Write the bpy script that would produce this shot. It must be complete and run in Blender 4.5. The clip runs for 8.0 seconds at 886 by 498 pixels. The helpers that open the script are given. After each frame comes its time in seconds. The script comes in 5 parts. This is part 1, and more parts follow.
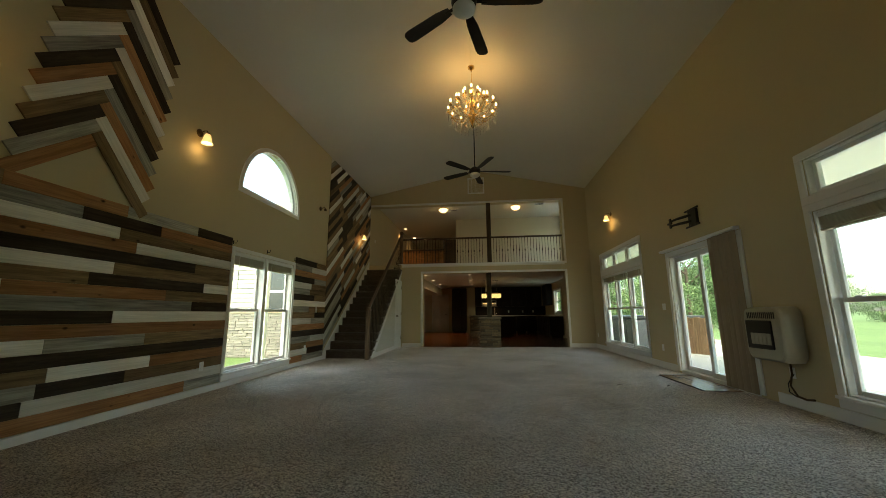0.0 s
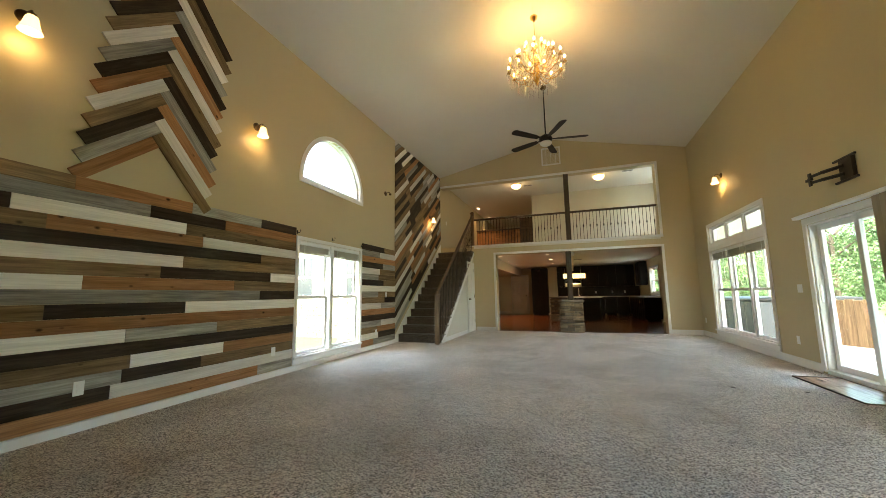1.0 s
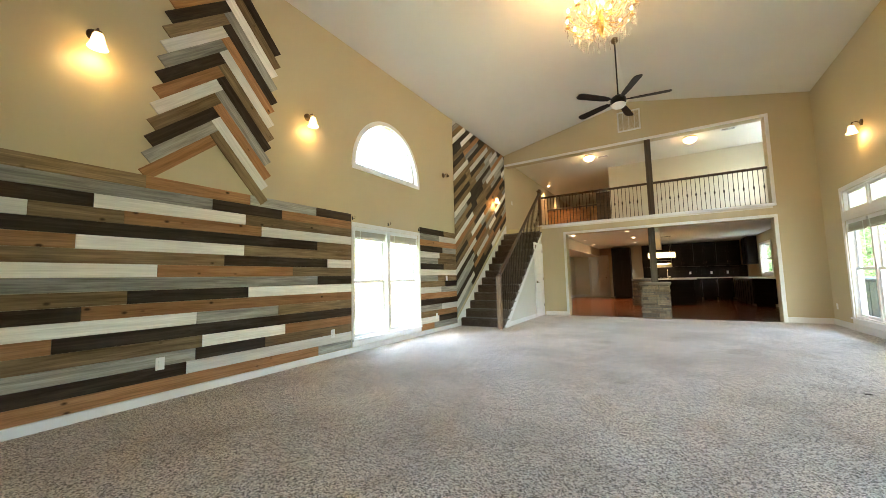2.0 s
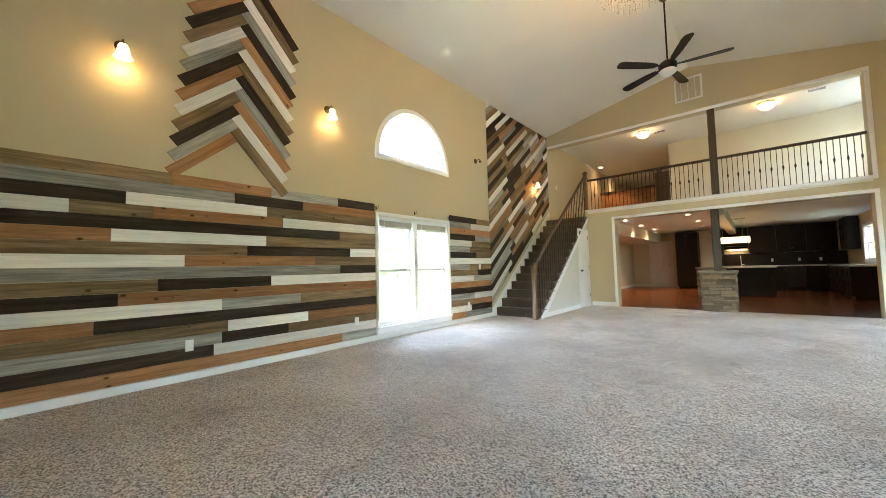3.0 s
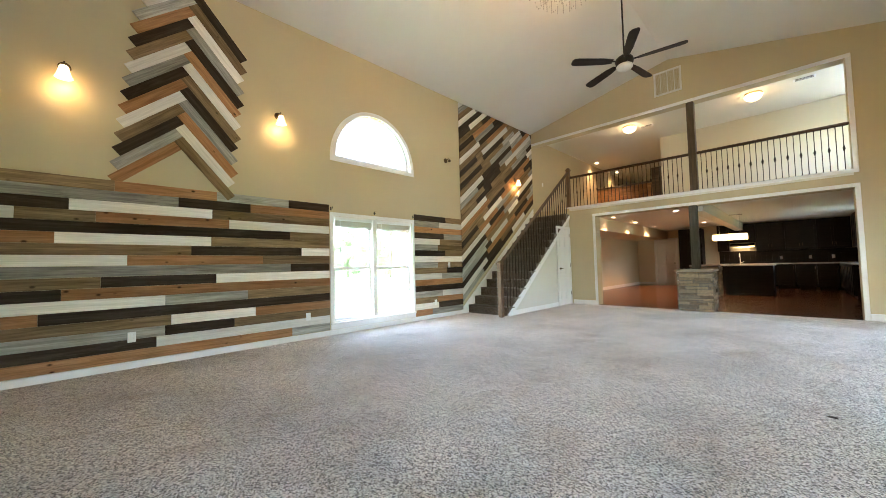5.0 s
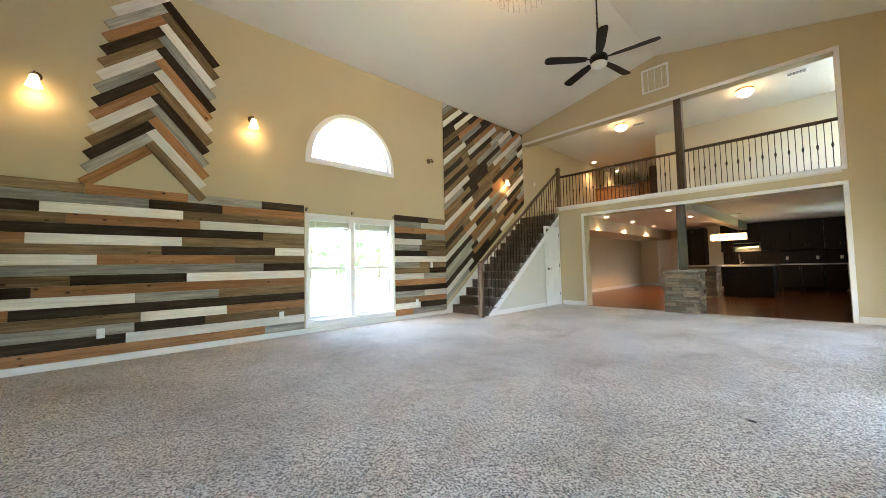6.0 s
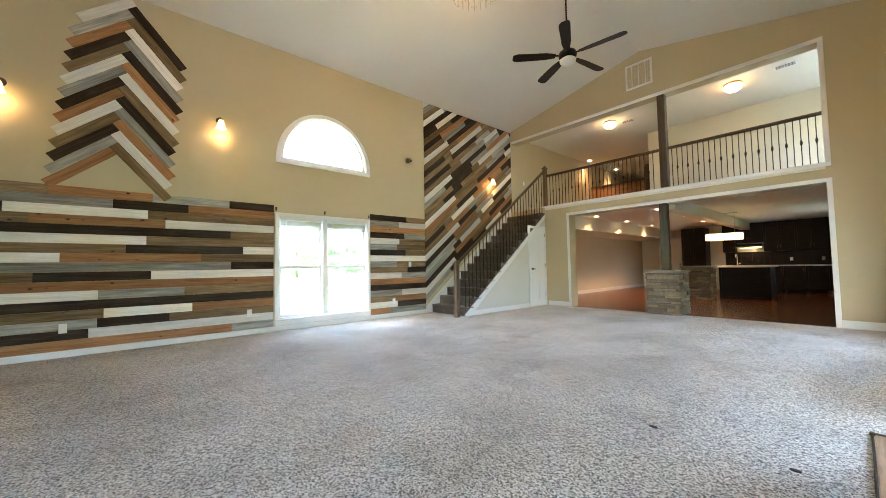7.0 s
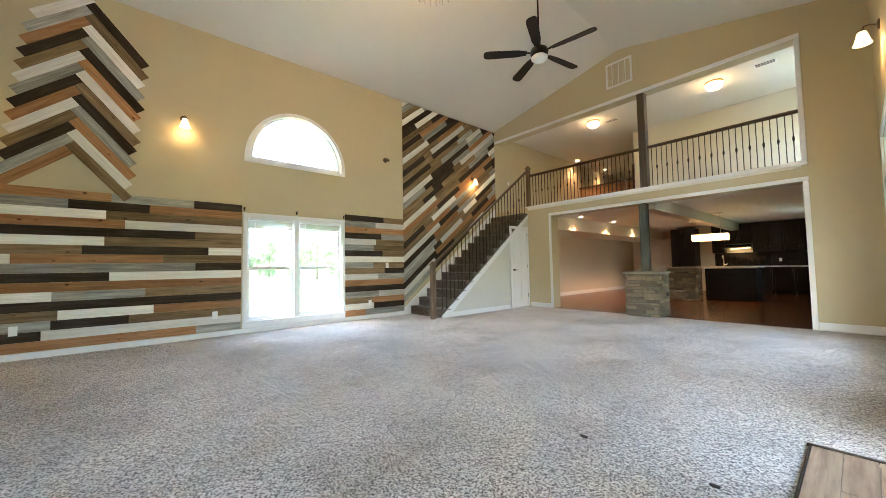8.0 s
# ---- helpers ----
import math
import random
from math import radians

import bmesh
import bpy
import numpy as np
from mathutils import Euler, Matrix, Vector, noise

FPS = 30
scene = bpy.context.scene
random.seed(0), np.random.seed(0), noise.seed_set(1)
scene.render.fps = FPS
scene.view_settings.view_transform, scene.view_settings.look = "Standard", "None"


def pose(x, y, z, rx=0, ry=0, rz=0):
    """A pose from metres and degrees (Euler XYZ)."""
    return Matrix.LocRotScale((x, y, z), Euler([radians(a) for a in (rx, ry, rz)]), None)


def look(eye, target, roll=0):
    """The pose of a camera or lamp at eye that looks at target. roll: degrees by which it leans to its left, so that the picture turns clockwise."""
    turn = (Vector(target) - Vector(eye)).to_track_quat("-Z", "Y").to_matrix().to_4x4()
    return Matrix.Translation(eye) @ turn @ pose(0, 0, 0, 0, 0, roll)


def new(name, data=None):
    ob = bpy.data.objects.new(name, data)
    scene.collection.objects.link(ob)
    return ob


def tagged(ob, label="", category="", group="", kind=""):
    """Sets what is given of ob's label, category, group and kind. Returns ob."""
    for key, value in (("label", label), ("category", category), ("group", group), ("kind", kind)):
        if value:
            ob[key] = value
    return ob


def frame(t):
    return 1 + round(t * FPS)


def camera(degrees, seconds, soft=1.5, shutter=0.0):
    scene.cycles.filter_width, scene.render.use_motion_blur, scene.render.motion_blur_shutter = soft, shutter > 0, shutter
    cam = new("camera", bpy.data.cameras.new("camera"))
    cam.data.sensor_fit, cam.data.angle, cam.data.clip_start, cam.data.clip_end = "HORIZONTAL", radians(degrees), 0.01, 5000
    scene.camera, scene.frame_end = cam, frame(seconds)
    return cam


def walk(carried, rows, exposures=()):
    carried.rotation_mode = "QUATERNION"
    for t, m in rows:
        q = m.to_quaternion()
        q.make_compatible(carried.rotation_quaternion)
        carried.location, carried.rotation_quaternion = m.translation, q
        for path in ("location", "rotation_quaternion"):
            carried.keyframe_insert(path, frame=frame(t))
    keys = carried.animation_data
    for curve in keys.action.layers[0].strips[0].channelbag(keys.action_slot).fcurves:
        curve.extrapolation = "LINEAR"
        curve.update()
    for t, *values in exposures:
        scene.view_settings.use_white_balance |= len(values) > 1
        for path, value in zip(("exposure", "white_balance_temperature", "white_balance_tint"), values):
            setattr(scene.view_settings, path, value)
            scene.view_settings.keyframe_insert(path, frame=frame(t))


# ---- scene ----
# ---------------------------------------------------------------- camera
cam = camera(102.0, 8.0, soft=0.5)
PATH = [
    (0.0, 3.764, -11.481, 1.017, 6.41, 10.24, 0.36),
    (0.5, 3.882, -11.156, 1.051, 13.09, 8.78, 0.58),
    (1.0, 4.000, -10.957, 1.104, 19.72, 7.24, 0.80),
    (1.5, 4.145, -10.783, 1.128, 25.95, 5.90, 1.05),
    (2.0, 4.215, -10.578, 1.112, 31.89, 4.74, 1.30),
    (3.5, 4.778, -9.949, 1.094, 42.98, 3.04, 1.53),
    (4.0, 4.979, -9.752, 1.081, 43.42, 3.20, 1.66),
    (4.5, 5.282, -9.623, 1.109, 43.94, 2.86, 1.48),
    (6.0, 6.068, -8.981, 1.081, 46.98, 2.78, 1.22),
    (6.5, 6.359, -8.697, 1.074, 48.15, 2.77, 1.10),
    (7.0, 6.588, -8.378, 1.061, 49.20, 2.77, 0.96),
    (7.5, 6.799, -8.070, 1.053, 50.11, 2.81, 0.89),
    (8.0, 6.828, -7.928, 1.055, 49.25, 2.92, 0.98),
]
EXPOSURES = [(0.0, 2.76, 7450, -7), (0.5, 3.56, 7350, -1), (1.0, 4.25, 7050, 1), (1.5, 4.8, 6750, 2), (2.0, 5.07, 6500, 3), (3.5, 5.12, 6250, 4), (6.0, 5.04, 6100, 5), (8.0, 4.97, 6080, 5)]
walk(cam, [(t, pose(x, y, z, 90 + pitch, roll, yaw)) for t, x, y, z, yaw, pitch, roll in PATH], EXPOSURES)

# ---------------------------------------------------------------- plan, metres
XR = 7.09            # inner face of the long wall with the sliding door
SEAM = -3.235       # where level planks meet the diagonal ones
Y_END = -10.60       # where the plank cladding stops
Y_BACK = -13.4
EAVE, RIDGE, X_RIDGE = 4.94, 5.74, 3.63
LOFT, LOFT_CEIL, KIT_CEIL = 2.62, 4.88, 2.45
WALL = 0.16

# ---------------------------------------------------------------- world and light
world = bpy.data.worlds.new("sky")
scene.world = world
world.use_nodes = True
wn = world.node_tree.nodes
sky = wn.new("ShaderNodeTexSky")
sky.sky_type, sky.sun_disc = "NISHITA", False
sky.sun_elevation, sky.sun_rotation = radians(49), radians(180)
sky.air_density, sky.dust_density, sky.ozone_density = 1.0, 3.5, 1.0
world.node_tree.links.new(sky.outputs[0], wn["Background"].inputs[0])
wn["Background"].inputs[1].default_value = 0.15

sun = new("sun", bpy.data.lights.new("sun", "SUN"))
sun.data.energy, sun.data.angle, sun.data.color = 0.9, radians(30), (1.0, 0.96, 0.91)
sun.matrix_world = look((0, 0, 30), (0, 30, -5), 0)


def lamp(name, kind, place, energy, colour, size=0.05, target=None, cone=None):
    light = new(name, bpy.data.lights.new(name, kind))
    light.data.energy, light.data.color = energy * (LAMPS if kind != "AREA" else 1), colour
    if kind in ("POINT", "SPOT"):
        light.data.shadow_soft_size = size
    if kind == "AREA":
        light.data.shape, light.data.size, light.data.size_y = "RECTANGLE", size[0], size[1]
    if cone:
        light.data.spot_size, light.data.spot_blend = radians(cone), 0.6
    light.matrix_world = look(place, target) if target else pose(*place)
    return light


LAMPS = 0.078
WARM = (1.0, 0.55, 0.22)
SOFTWARM = (1.0, 0.62, 0.32)


# ---------------------------------------------------------------- materials
def material(name, colour, rough=0.6, metal=0.0):
    m = bpy.data.materials.new(name)
    m.use_nodes = True
    b = m.node_tree.nodes["Principled BSDF"]
    b.inputs["Base Color"].default_value = (*colour, 1)
    b.inputs["Roughness"].default_value = rough
    b.inputs["Metallic"].default_value = metal
    return m, m.node_tree.nodes, m.node_tree.links, b


def ramp(nodes, stops):
    r = nodes.new("ShaderNodeValToRGB")
    while len(r.color_ramp.elements) < len(stops):
        r.color_ramp.elements.new(0.5)
    for e, (p, c) in zip(r.color_ramp.elements, stops):
        e.position, e.color = p, (*c, 1)
    return r


def noise_tex(nodes, links, scale, detail=4, rough=0.55, coords=None, stretch=None):
    n = nodes.new("ShaderNodeTexNoise")
    n.inputs["Scale"].default_value, n.inputs["Detail"].default_value, n.inputs["Roughness"].default_value = scale, detail, rough
    if coords is not None:
        if stretch:
            mp = nodes.new("ShaderNodeMapping")
            mp.inputs["Scale"].default_value = stretch
            links.new(coords, mp.inputs["Vector"])
            coords = mp.outputs[0]
        links.new(coords, n.inputs["Vector"])
    return n


def bump(nodes, links, height, strength, distance, bsdf):
    b = nodes.new("ShaderNodeBump")
    b.inputs["Strength"].default_value, b.inputs["Distance"].default_value = strength, distance
    links.new(height, b.inputs["Height"])
    links.new(b.outputs[0], bsdf.inputs["Normal"])
    return b


def mixed(nodes, links, factor, a, b):
    mx = nodes.new("ShaderNodeMix")
    mx.data_type = "RGBA"
    for sock, value in ((mx.inputs[0], factor), (mx.inputs[6], a), (mx.inputs[7], b)):
        if hasattr(value, "is_linked"):
            links.new(value, sock)
        else:
            sock.default_value = value if isinstance(value, float) else (*value, 1)
    return mx.outputs[2]


def paint(name, colour, rough=0.65, orange_peel=0.1, vary=0.06):
    m, n, l, b = material(name, colour, rough)
    tc = n.new("ShaderNodeTexCoord")
    big = noise_tex(n, l, 0.7, 3, 0.5, tc.outputs["Object"])
    dark = tuple(c * (1 - vary) for c in colour)
    light = tuple(min(1, c * (1 + vary)) for c in colour)
    l.new(mixed(n, l, big.outputs[0], dark, light), b.inputs["Base Color"])
    fine = noise_tex(n, l, 140, 3, 0.6, tc.outputs["Object"])
    bump(n, l, fine.outputs[0], orange_peel, 0.004, b)
    return m


def wood(name, dark, light, rough=0.6, grain=1.0, knots=0.0, wear=None, scale=1.0, upright=False):
    """Grain runs along the piece's own x axis, or its z axis where upright."""
    m, n, l, b = material(name, light, rough)
    tc, info = n.new("ShaderNodeTexCoord"), n.new("ShaderNodeObjectInfo")
    shift = n.new("ShaderNodeVectorMath")
    shift.operation = "MULTIPLY_ADD"
    com = n.new("ShaderNodeCombineXYZ")
    for i in range(3):
        l.new(info.outputs["Random"], com.inputs[i])
    shift.inputs[1].default_value = (37.0, 11.0, 23.0)
    l.new(com.outputs[0], shift.inputs[0])
    l.new(tc.outputs["Object"], shift.inputs[2])
    v = shift.outputs[0]
    g1 = noise_tex(n, l, 9 * scale, 6, 0.62, v, (2.6, 2.6, 0.16) if upright else (0.16, 2.6, 2.6))
    g2 = noise_tex(n, l, 60 * scale, 4, 0.6, v, (1.6, 1.6, 0.06) if upright else (0.06, 1.6, 1.6))
    r1 = ramp(n, [(0.3, dark), (0.7, light)])
    l.new(g1.outputs[0], r1.inputs[0])
    r2 = ramp(n, [(0.36, (0.60, 0.58, 0.56)), (0.60, (1.12, 1.11, 1.10))])
    l.new(g2.outputs[0], r2.inputs[0])
    mul = n.new("ShaderNodeMix")
    mul.data_type, mul.blend_type = "RGBA", "MULTIPLY"
    mul.inputs[0].default_value = 0.75 * grain
    l.new(r1.outputs[0], mul.inputs[6])
    l.new(r2.outputs[0], mul.inputs[7])
    col = mul.outputs[2]
    # each piece a little lighter or darker than its neighbour
    hsv = n.new("ShaderNodeHueSaturation")
    mr = n.new("ShaderNodeMapRange")
    mr.inputs[3].default_value, mr.inputs[4].default_value = 0.78, 1.2
    l.new(info.outputs["Random"], mr.inputs[0])
    l.new(mr.outputs[0], hsv.inputs["Value"])
    l.new(col, hsv.inputs["Color"])
    col = hsv.outputs[0]
    if knots:
        vo = n.new("ShaderNodeTexVoronoi")
        mp = n.new("ShaderNodeMapping")
        mp.inputs["Scale"].default_value = (3.9, 6.5, 0.0)
        l.new(v, mp.inputs["Vector"])
        l.new(mp.outputs[0], vo.inputs["Vector"])
        vo.inputs["Scale"].default_value = 1.0
        kr = ramp(n, [(0.045, (1, 1, 1)), (0.115, (0, 0, 0))])
        l.new(vo.outputs["Distance"], kr.inputs[0])
        f = n.new("ShaderNodeMath")
        f.operation = "MULTIPLY"
        f.inputs[1].default_value = knots
        l.new(kr.outputs[0], f.inputs[0])
        col = mixed(n, l, f.outputs[0], col, tuple(c * 0.16 for c in dark))
    if wear:
        wz = noise_tex(n, l, 5, 5, 0.7, v, (0.35, 2, 2))
        wr = ramp(n, [(0.54, (0, 0, 0)), (0.7, (1, 1, 1))])
        l.new(wz.outputs[0], wr.inputs[0])
        f = n.new("ShaderNodeMath")
        f.operation = "MULTIPLY"
        f.inputs[1].default_value = 0.45
        l.new(wr.outputs[0], f.inputs[0])
        col = mixed(n, l, f.outputs[0], col, wear)
    l.new(col, b.inputs["Base Color"])
    bump(n, l, g2.outputs[0], 0.25, 0.004, b)
    return m


def carpet_material(name, a, b_, c):
    m, n, l, b = material(name, a, 0.95)
    tc = n.new("ShaderNodeTexCoord")
    tuft = n.new("ShaderNodeTexVoronoi")
    tuft.inputs["Scale"].default_value = 138
    bend = noise_tex(n, l, 160, 2, 0.6, tc.outputs["Object"])
    warp = n.new("ShaderNodeVectorMath")
    warp.operation = "MULTIPLY_ADD"
    warp.inputs[1].default_value = (0.012, 0.012, 0.0)
    l.new(bend.outputs["Color"], warp.inputs[0])
    l.new(tc.outputs["Object"], warp.inputs[2])
    l.new(warp.outputs[0], tuft.inputs["Vector"])
    sep = n.new("ShaderNodeSeparateColor")
    l.new(tuft.outputs["Color"], sep.inputs[0])
    r = ramp(n, [(0.12, c), (0.46, a), (0.88, b_)])
    l.new(sep.outputs[0], r.inputs[0])
    wide = noise_tex(n, l, 0.9, 6, 0.62, tc.outputs["Object"])
    wr = ramp(n, [(0.34, (0.66, 0.64, 0.60)), (0.58, (1.06, 1.05, 1.04))])
    l.new(wide.outputs[0], wr.inputs[0])
    mul = n.new("ShaderNodeMix")
    mul.data_type, mul.blend_type = "RGBA", "MULTIPLY"
    mul.inputs[0].default_value = 0.8
    l.new(r.outputs[0], mul.inputs[6])
    l.new(wr.outputs[0], mul.inputs[7])
    soil = noise_tex(n, l, 1.7, 7, 0.7, tc.outputs["Object"], (1.0, 0.55, 1.0))
    sr = ramp(n, [(0.55, (1, 1, 1)), (0.70, (0.68, 0.60, 0.49))])
    l.new(soil.outputs[0], sr.inputs[0])
    mul2 = n.new("ShaderNodeMix")
    mul2.data_type, mul2.blend_type = "RGBA", "MULTIPLY"
    mul2.inputs[0].default_value = 0.85
    l.new(mul.outputs[2], mul2.inputs[6])
    l.new(sr.outputs[0], mul2.inputs[7])
    l.new(mul2.outputs[2], b.inputs["Base Color"])
    b.inputs["Sheen Weight"].default_value = 0.3
    h = noise_tex(n, l, 170, 2, 0.6, tc.outputs["Object"])
    bump(n, l, h.outputs[0], 1.0, 0.016, b)
    return m


def glow(name, colour, strength):
    m, n, l, b = material(name, (0.9, 0.88, 0.82), 0.4)
    b.inputs["Emission Color"].default_value = (*colour, 1)
    b.inputs["Emission Strength"].default_value = strength
    return m


def glass_material(name, colour=(0.93, 0.97, 0.95)):
    m, n, l, b = material(name, colour, 0.02)
    b.inputs["Transmission Weight"].default_value = 1.0
    b.inputs["IOR"].default_value = 1.02
    return m


MAT = {
    "tan": paint("wall_paint_tan", (0.54, 0.46, 0.287), 0.6, 0.12),
    "pale": paint("wall_paint_pale", (0.64, 0.63, 0.575), 0.6, 0.1),
    "cream": paint("wall_paint_cream", (0.66, 0.60, 0.47), 0.6, 0.1),
    "ceil": paint("ceiling_paint", (0.76, 0.735, 0.65), 0.85, 0.35),
    "trim": paint("trim_white", (0.80, 0.80, 0.79), 0.35, 0.03, 0.03),
    "vinyl": paint("vinyl_white", (0.82, 0.84, 0.85), 0.3, 0.02, 0.02),
    "w": wood("board_whitewash", (0.66, 0.635, 0.575), (0.86, 0.835, 0.775), 0.55, 0.35),
    "g": wood("board_grey", (0.21, 0.203, 0.178), (0.48, 0.465, 0.41), 0.8, 0.8, wear=(0.44, 0.43, 0.39)),
    "o": wood("board_orange", (0.27, 0.128, 0.050), (0.47, 0.25, 0.112), 0.7, 0.7, knots=0.95),
    "b": wood("board_brown", (0.135, 0.090, 0.045), (0.34, 0.235, 0.125), 0.75, 0.8, knots=0.8),
    "k": wood("board_dark", (0.020, 0.013, 0.008), (0.062, 0.042, 0.027), 0.65, 0.8, wear=(0.10, 0.075, 0.052)),
    "carpet": carpet_material("carpet_beige", (0.60, 0.525, 0.455), (0.98, 0.93, 0.87), (0.07, 0.052, 0.038)),
    "stair": carpet_material("carpet_dark", (0.088, 0.063, 0.043), (0.14, 0.104, 0.074), (0.046, 0.032, 0.023)),
    "post": wood("stained_post", (0.05, 0.028, 0.014), (0.14, 0.085, 0.045), 0.45, 0.8),
    "darkpost": wood("dark_post_upright", (0.03, 0.018, 0.010), (0.085, 0.052, 0.030), 0.5, 0.8, upright=True),
    "greypost": wood("grey_post", (0.045, 0.040, 0.030), (0.105, 0.092, 0.068), 0.7, 0.9, upright=True),
    "post_v": wood("stained_post_upright", (0.075, 0.045, 0.024), (0.20, 0.13, 0.072), 0.45, 0.8, upright=True),
    "espresso": wood("espresso_cabinet", (0.005, 0.0035, 0.003), (0.013, 0.009, 0.007), 0.5, 0.5),
    "iron": material("black_iron", (0.012, 0.011, 0.010), 0.45, 0.6)[0],
    "baluster": material("brown_black_iron", (0.032, 0.022, 0.014), 0.5, 0.3)[0],
    "black": material("black_plastic", (0.012, 0.012, 0.012), 0.4)[0],
    "bronze": material("bronze", (0.12, 0.085, 0.05), 0.35, 0.9)[0],
    "gold": material("gold_metal", (0.75, 0.52, 0.22), 0.25, 1.0)[0],
    "chrome": material("chrome", (0.75, 0.75, 0.75), 0.12, 1.0)[0],
    "fan": wood("fan_blade_wood", (0.008, 0.005, 0.004), (0.020, 0.012, 0.009), 0.55, 0.6),
    "white_plastic": material("white_plastic", (0.82, 0.82, 0.80), 0.35)[0],
    "heater": material("beige_enamel", (0.40, 0.375, 0.30), 0.4)[0],
    "blind": paint("blind_fabric", (0.50, 0.46, 0.38), 0.8, 0.1),
    "vane": paint("vertical_blind_tan", (0.30, 0.24, 0.17), 0.7, 0.1),
    "counter": material("pale_counter", (0.62, 0.60, 0.56), 0.2)[0],
    "glass": glass_material("pane"),
    "shade": glow("lit_shade", (1.0, 0.58, 0.22), 0.21),
    "bulb": glow("lit_bulb", (1.0, 0.66, 0.32), 2.6),
    "can": glow("lit_can", (1.0, 0.72, 0.45), 1.4),
    "frost": material("frosted_glass", (0.80, 0.80, 0.76), 0.35)[0],
    "dome": glow("lit_dome", (1.0, 0.66, 0.34), 0.46),
}


for code in "wgobk":
    MAT[code].node_tree.nodes["Principled BSDF"].inputs["Specular IOR Level"].default_value = 0.2
MAT["espresso"].node_tree.nodes["Principled BSDF"].inputs["Specular IOR Level"].default_value = 0.22


# ---------------------------------------------------------------- builders
def box(bm, x0, y0, z0, x1, y1, z1, bev=0.0, m=None):
    r = bmesh.ops.create_cube(bm, size=1.0)
    vs = r["verts"]
    s = Matrix.Diagonal((abs(x1 - x0), abs(y1 - y0), abs(z1 - z0), 1))
    t = Matrix.Translation(((x0 + x1) / 2, (y0 + y1) / 2, (z0 + z1) / 2))
    bmesh.ops.transform(bm, matrix=(m @ t @ s) if m else (t @ s), verts=vs)
    if bev:
        es = list({e for v in vs for e in v.link_edges})
        bmesh.ops.bevel(bm, geom=es, offset=bev, segments=1, affect="EDGES")
    return vs


def cyl(bm, r0, r1, length, m, seg=12):
    r = bmesh.ops.create_cone(bm, cap_ends=True, segments=seg, radius1=r0, radius2=r1, depth=length)
    bmesh.ops.transform(bm, matrix=m @ Matrix.Translation((0, 0, length / 2)), verts=r["verts"])
    return r["verts"]


def rod(bm, a, b, r, seg=8, r1=None):
    a, b = Vector(a), Vector(b)
    d = b - a
    m = Matrix.Translation(a) @ d.to_track_quat("Z", "Y").to_matrix().to_4x4()
    return cyl(bm, r, r if r1 is None else r1, d.length, m, seg)


def ball(bm, r, m, seg=10, rings=6):
    g = bmesh.ops.create_uvsphere(bm, u_segments=seg, v_segments=rings, radius=r)
    bmesh.ops.transform(bm, matrix=m, verts=g["verts"])
    return g["verts"]


def prism(bm, pts, axis, a, b):
    """A polygon pts in the plane across axis, pushed from a to b."""
    def at(p, v):
        return {"x": (v, p[0], p[1]), "y": (p[0], v, p[1]), "z": (p[0], p[1], v)}[axis]
    va = [bm.verts.new(at(p, a)) for p in pts]
    vb = [bm.verts.new(at(p, b)) for p in pts]
    bm.faces.new(va)
    bm.faces.new(vb[::-1])
    for i in range(len(pts)):
        j = (i + 1) % len(pts)
        bm.faces.new((va[j], va[i], vb[i], vb[j]))
    bmesh.ops.recalc_face_normals(bm, faces=bm.faces[:])


def lathe(bm, profile, m, seg=16, closed=False):
    rings = []
    for r, z in profile:
        rings.append([bm.verts.new(m @ Vector((r * math.cos(2 * math.pi * i / seg), r * math.sin(2 * math.pi * i / seg), z))) for i in range(seg)])
    for p, q in zip(rings, rings[1:]):
        for i in range(seg):
            j = (i + 1) % seg
            bm.faces.new((p[i], p[j], q[j], q[i]))
    if closed:
        bm.faces.new(rings[0][::-1])
        bm.faces.new(rings[-1])


def tube(bm, pts, r, seg=6):
    """One bent round bar through pts."""
    pts = [Vector(p) for p in pts]
    rings = []
    for i, p in enumerate(pts):
        d = (pts[min(i + 1, len(pts) - 1)] - pts[max(i - 1, 0)]).normalized()
        e = d.cross(Vector((0.31, 0.17, 0.93))).normalized() if abs(d.z) < 0.9 else d.cross(Vector((0.93, 0.17, 0.31))).normalized()
        f = d.cross(e)
        rings.append([bm.verts.new(p + (e * math.cos(2 * math.pi * k / seg) + f * math.sin(2 * math.pi * k / seg)) * r) for k in range(seg)])
    for a, b in zip(rings, rings[1:]):
        for k in range(seg):
            j = (k + 1) % seg
            bm.faces.new((a[k], a[j], b[j], b[k]))
    bm.faces.new(rings[0][::-1])
    bm.faces.new(rings[-1])


def mesh_of(name, bm, mat, smooth=False):
    me = bpy.data.meshes.new(name)
    bm.to_mesh(me)
    bm.free()
    me.materials.append(mat)
    if smooth:
        for p in me.polygons:
            p.use_smooth = True
    return me


def part(name, bm, mat, parent, label="", smooth=False, m=None):
    ob = new(name, mesh_of(name, bm, mat, smooth))
    if parent is not None:
        ob.parent = parent
    if m is not None:
        ob.matrix_basis = m
    return tagged(ob, label)


def thing(name, label, category, at=(0, 0, 0), group="", turn=0):
    ob = new(name)
    ob.empty_display_size = 0.1
    ob.matrix_basis = pose(*at, 0, 0, turn)
    return tagged(ob, label, category, group)


def structure(name, bm, mat, label, category=""):
    return tagged(part(name, bm, mat, None, label), category=category or name.split("_")[0], kind="structure")


B = bmesh.new

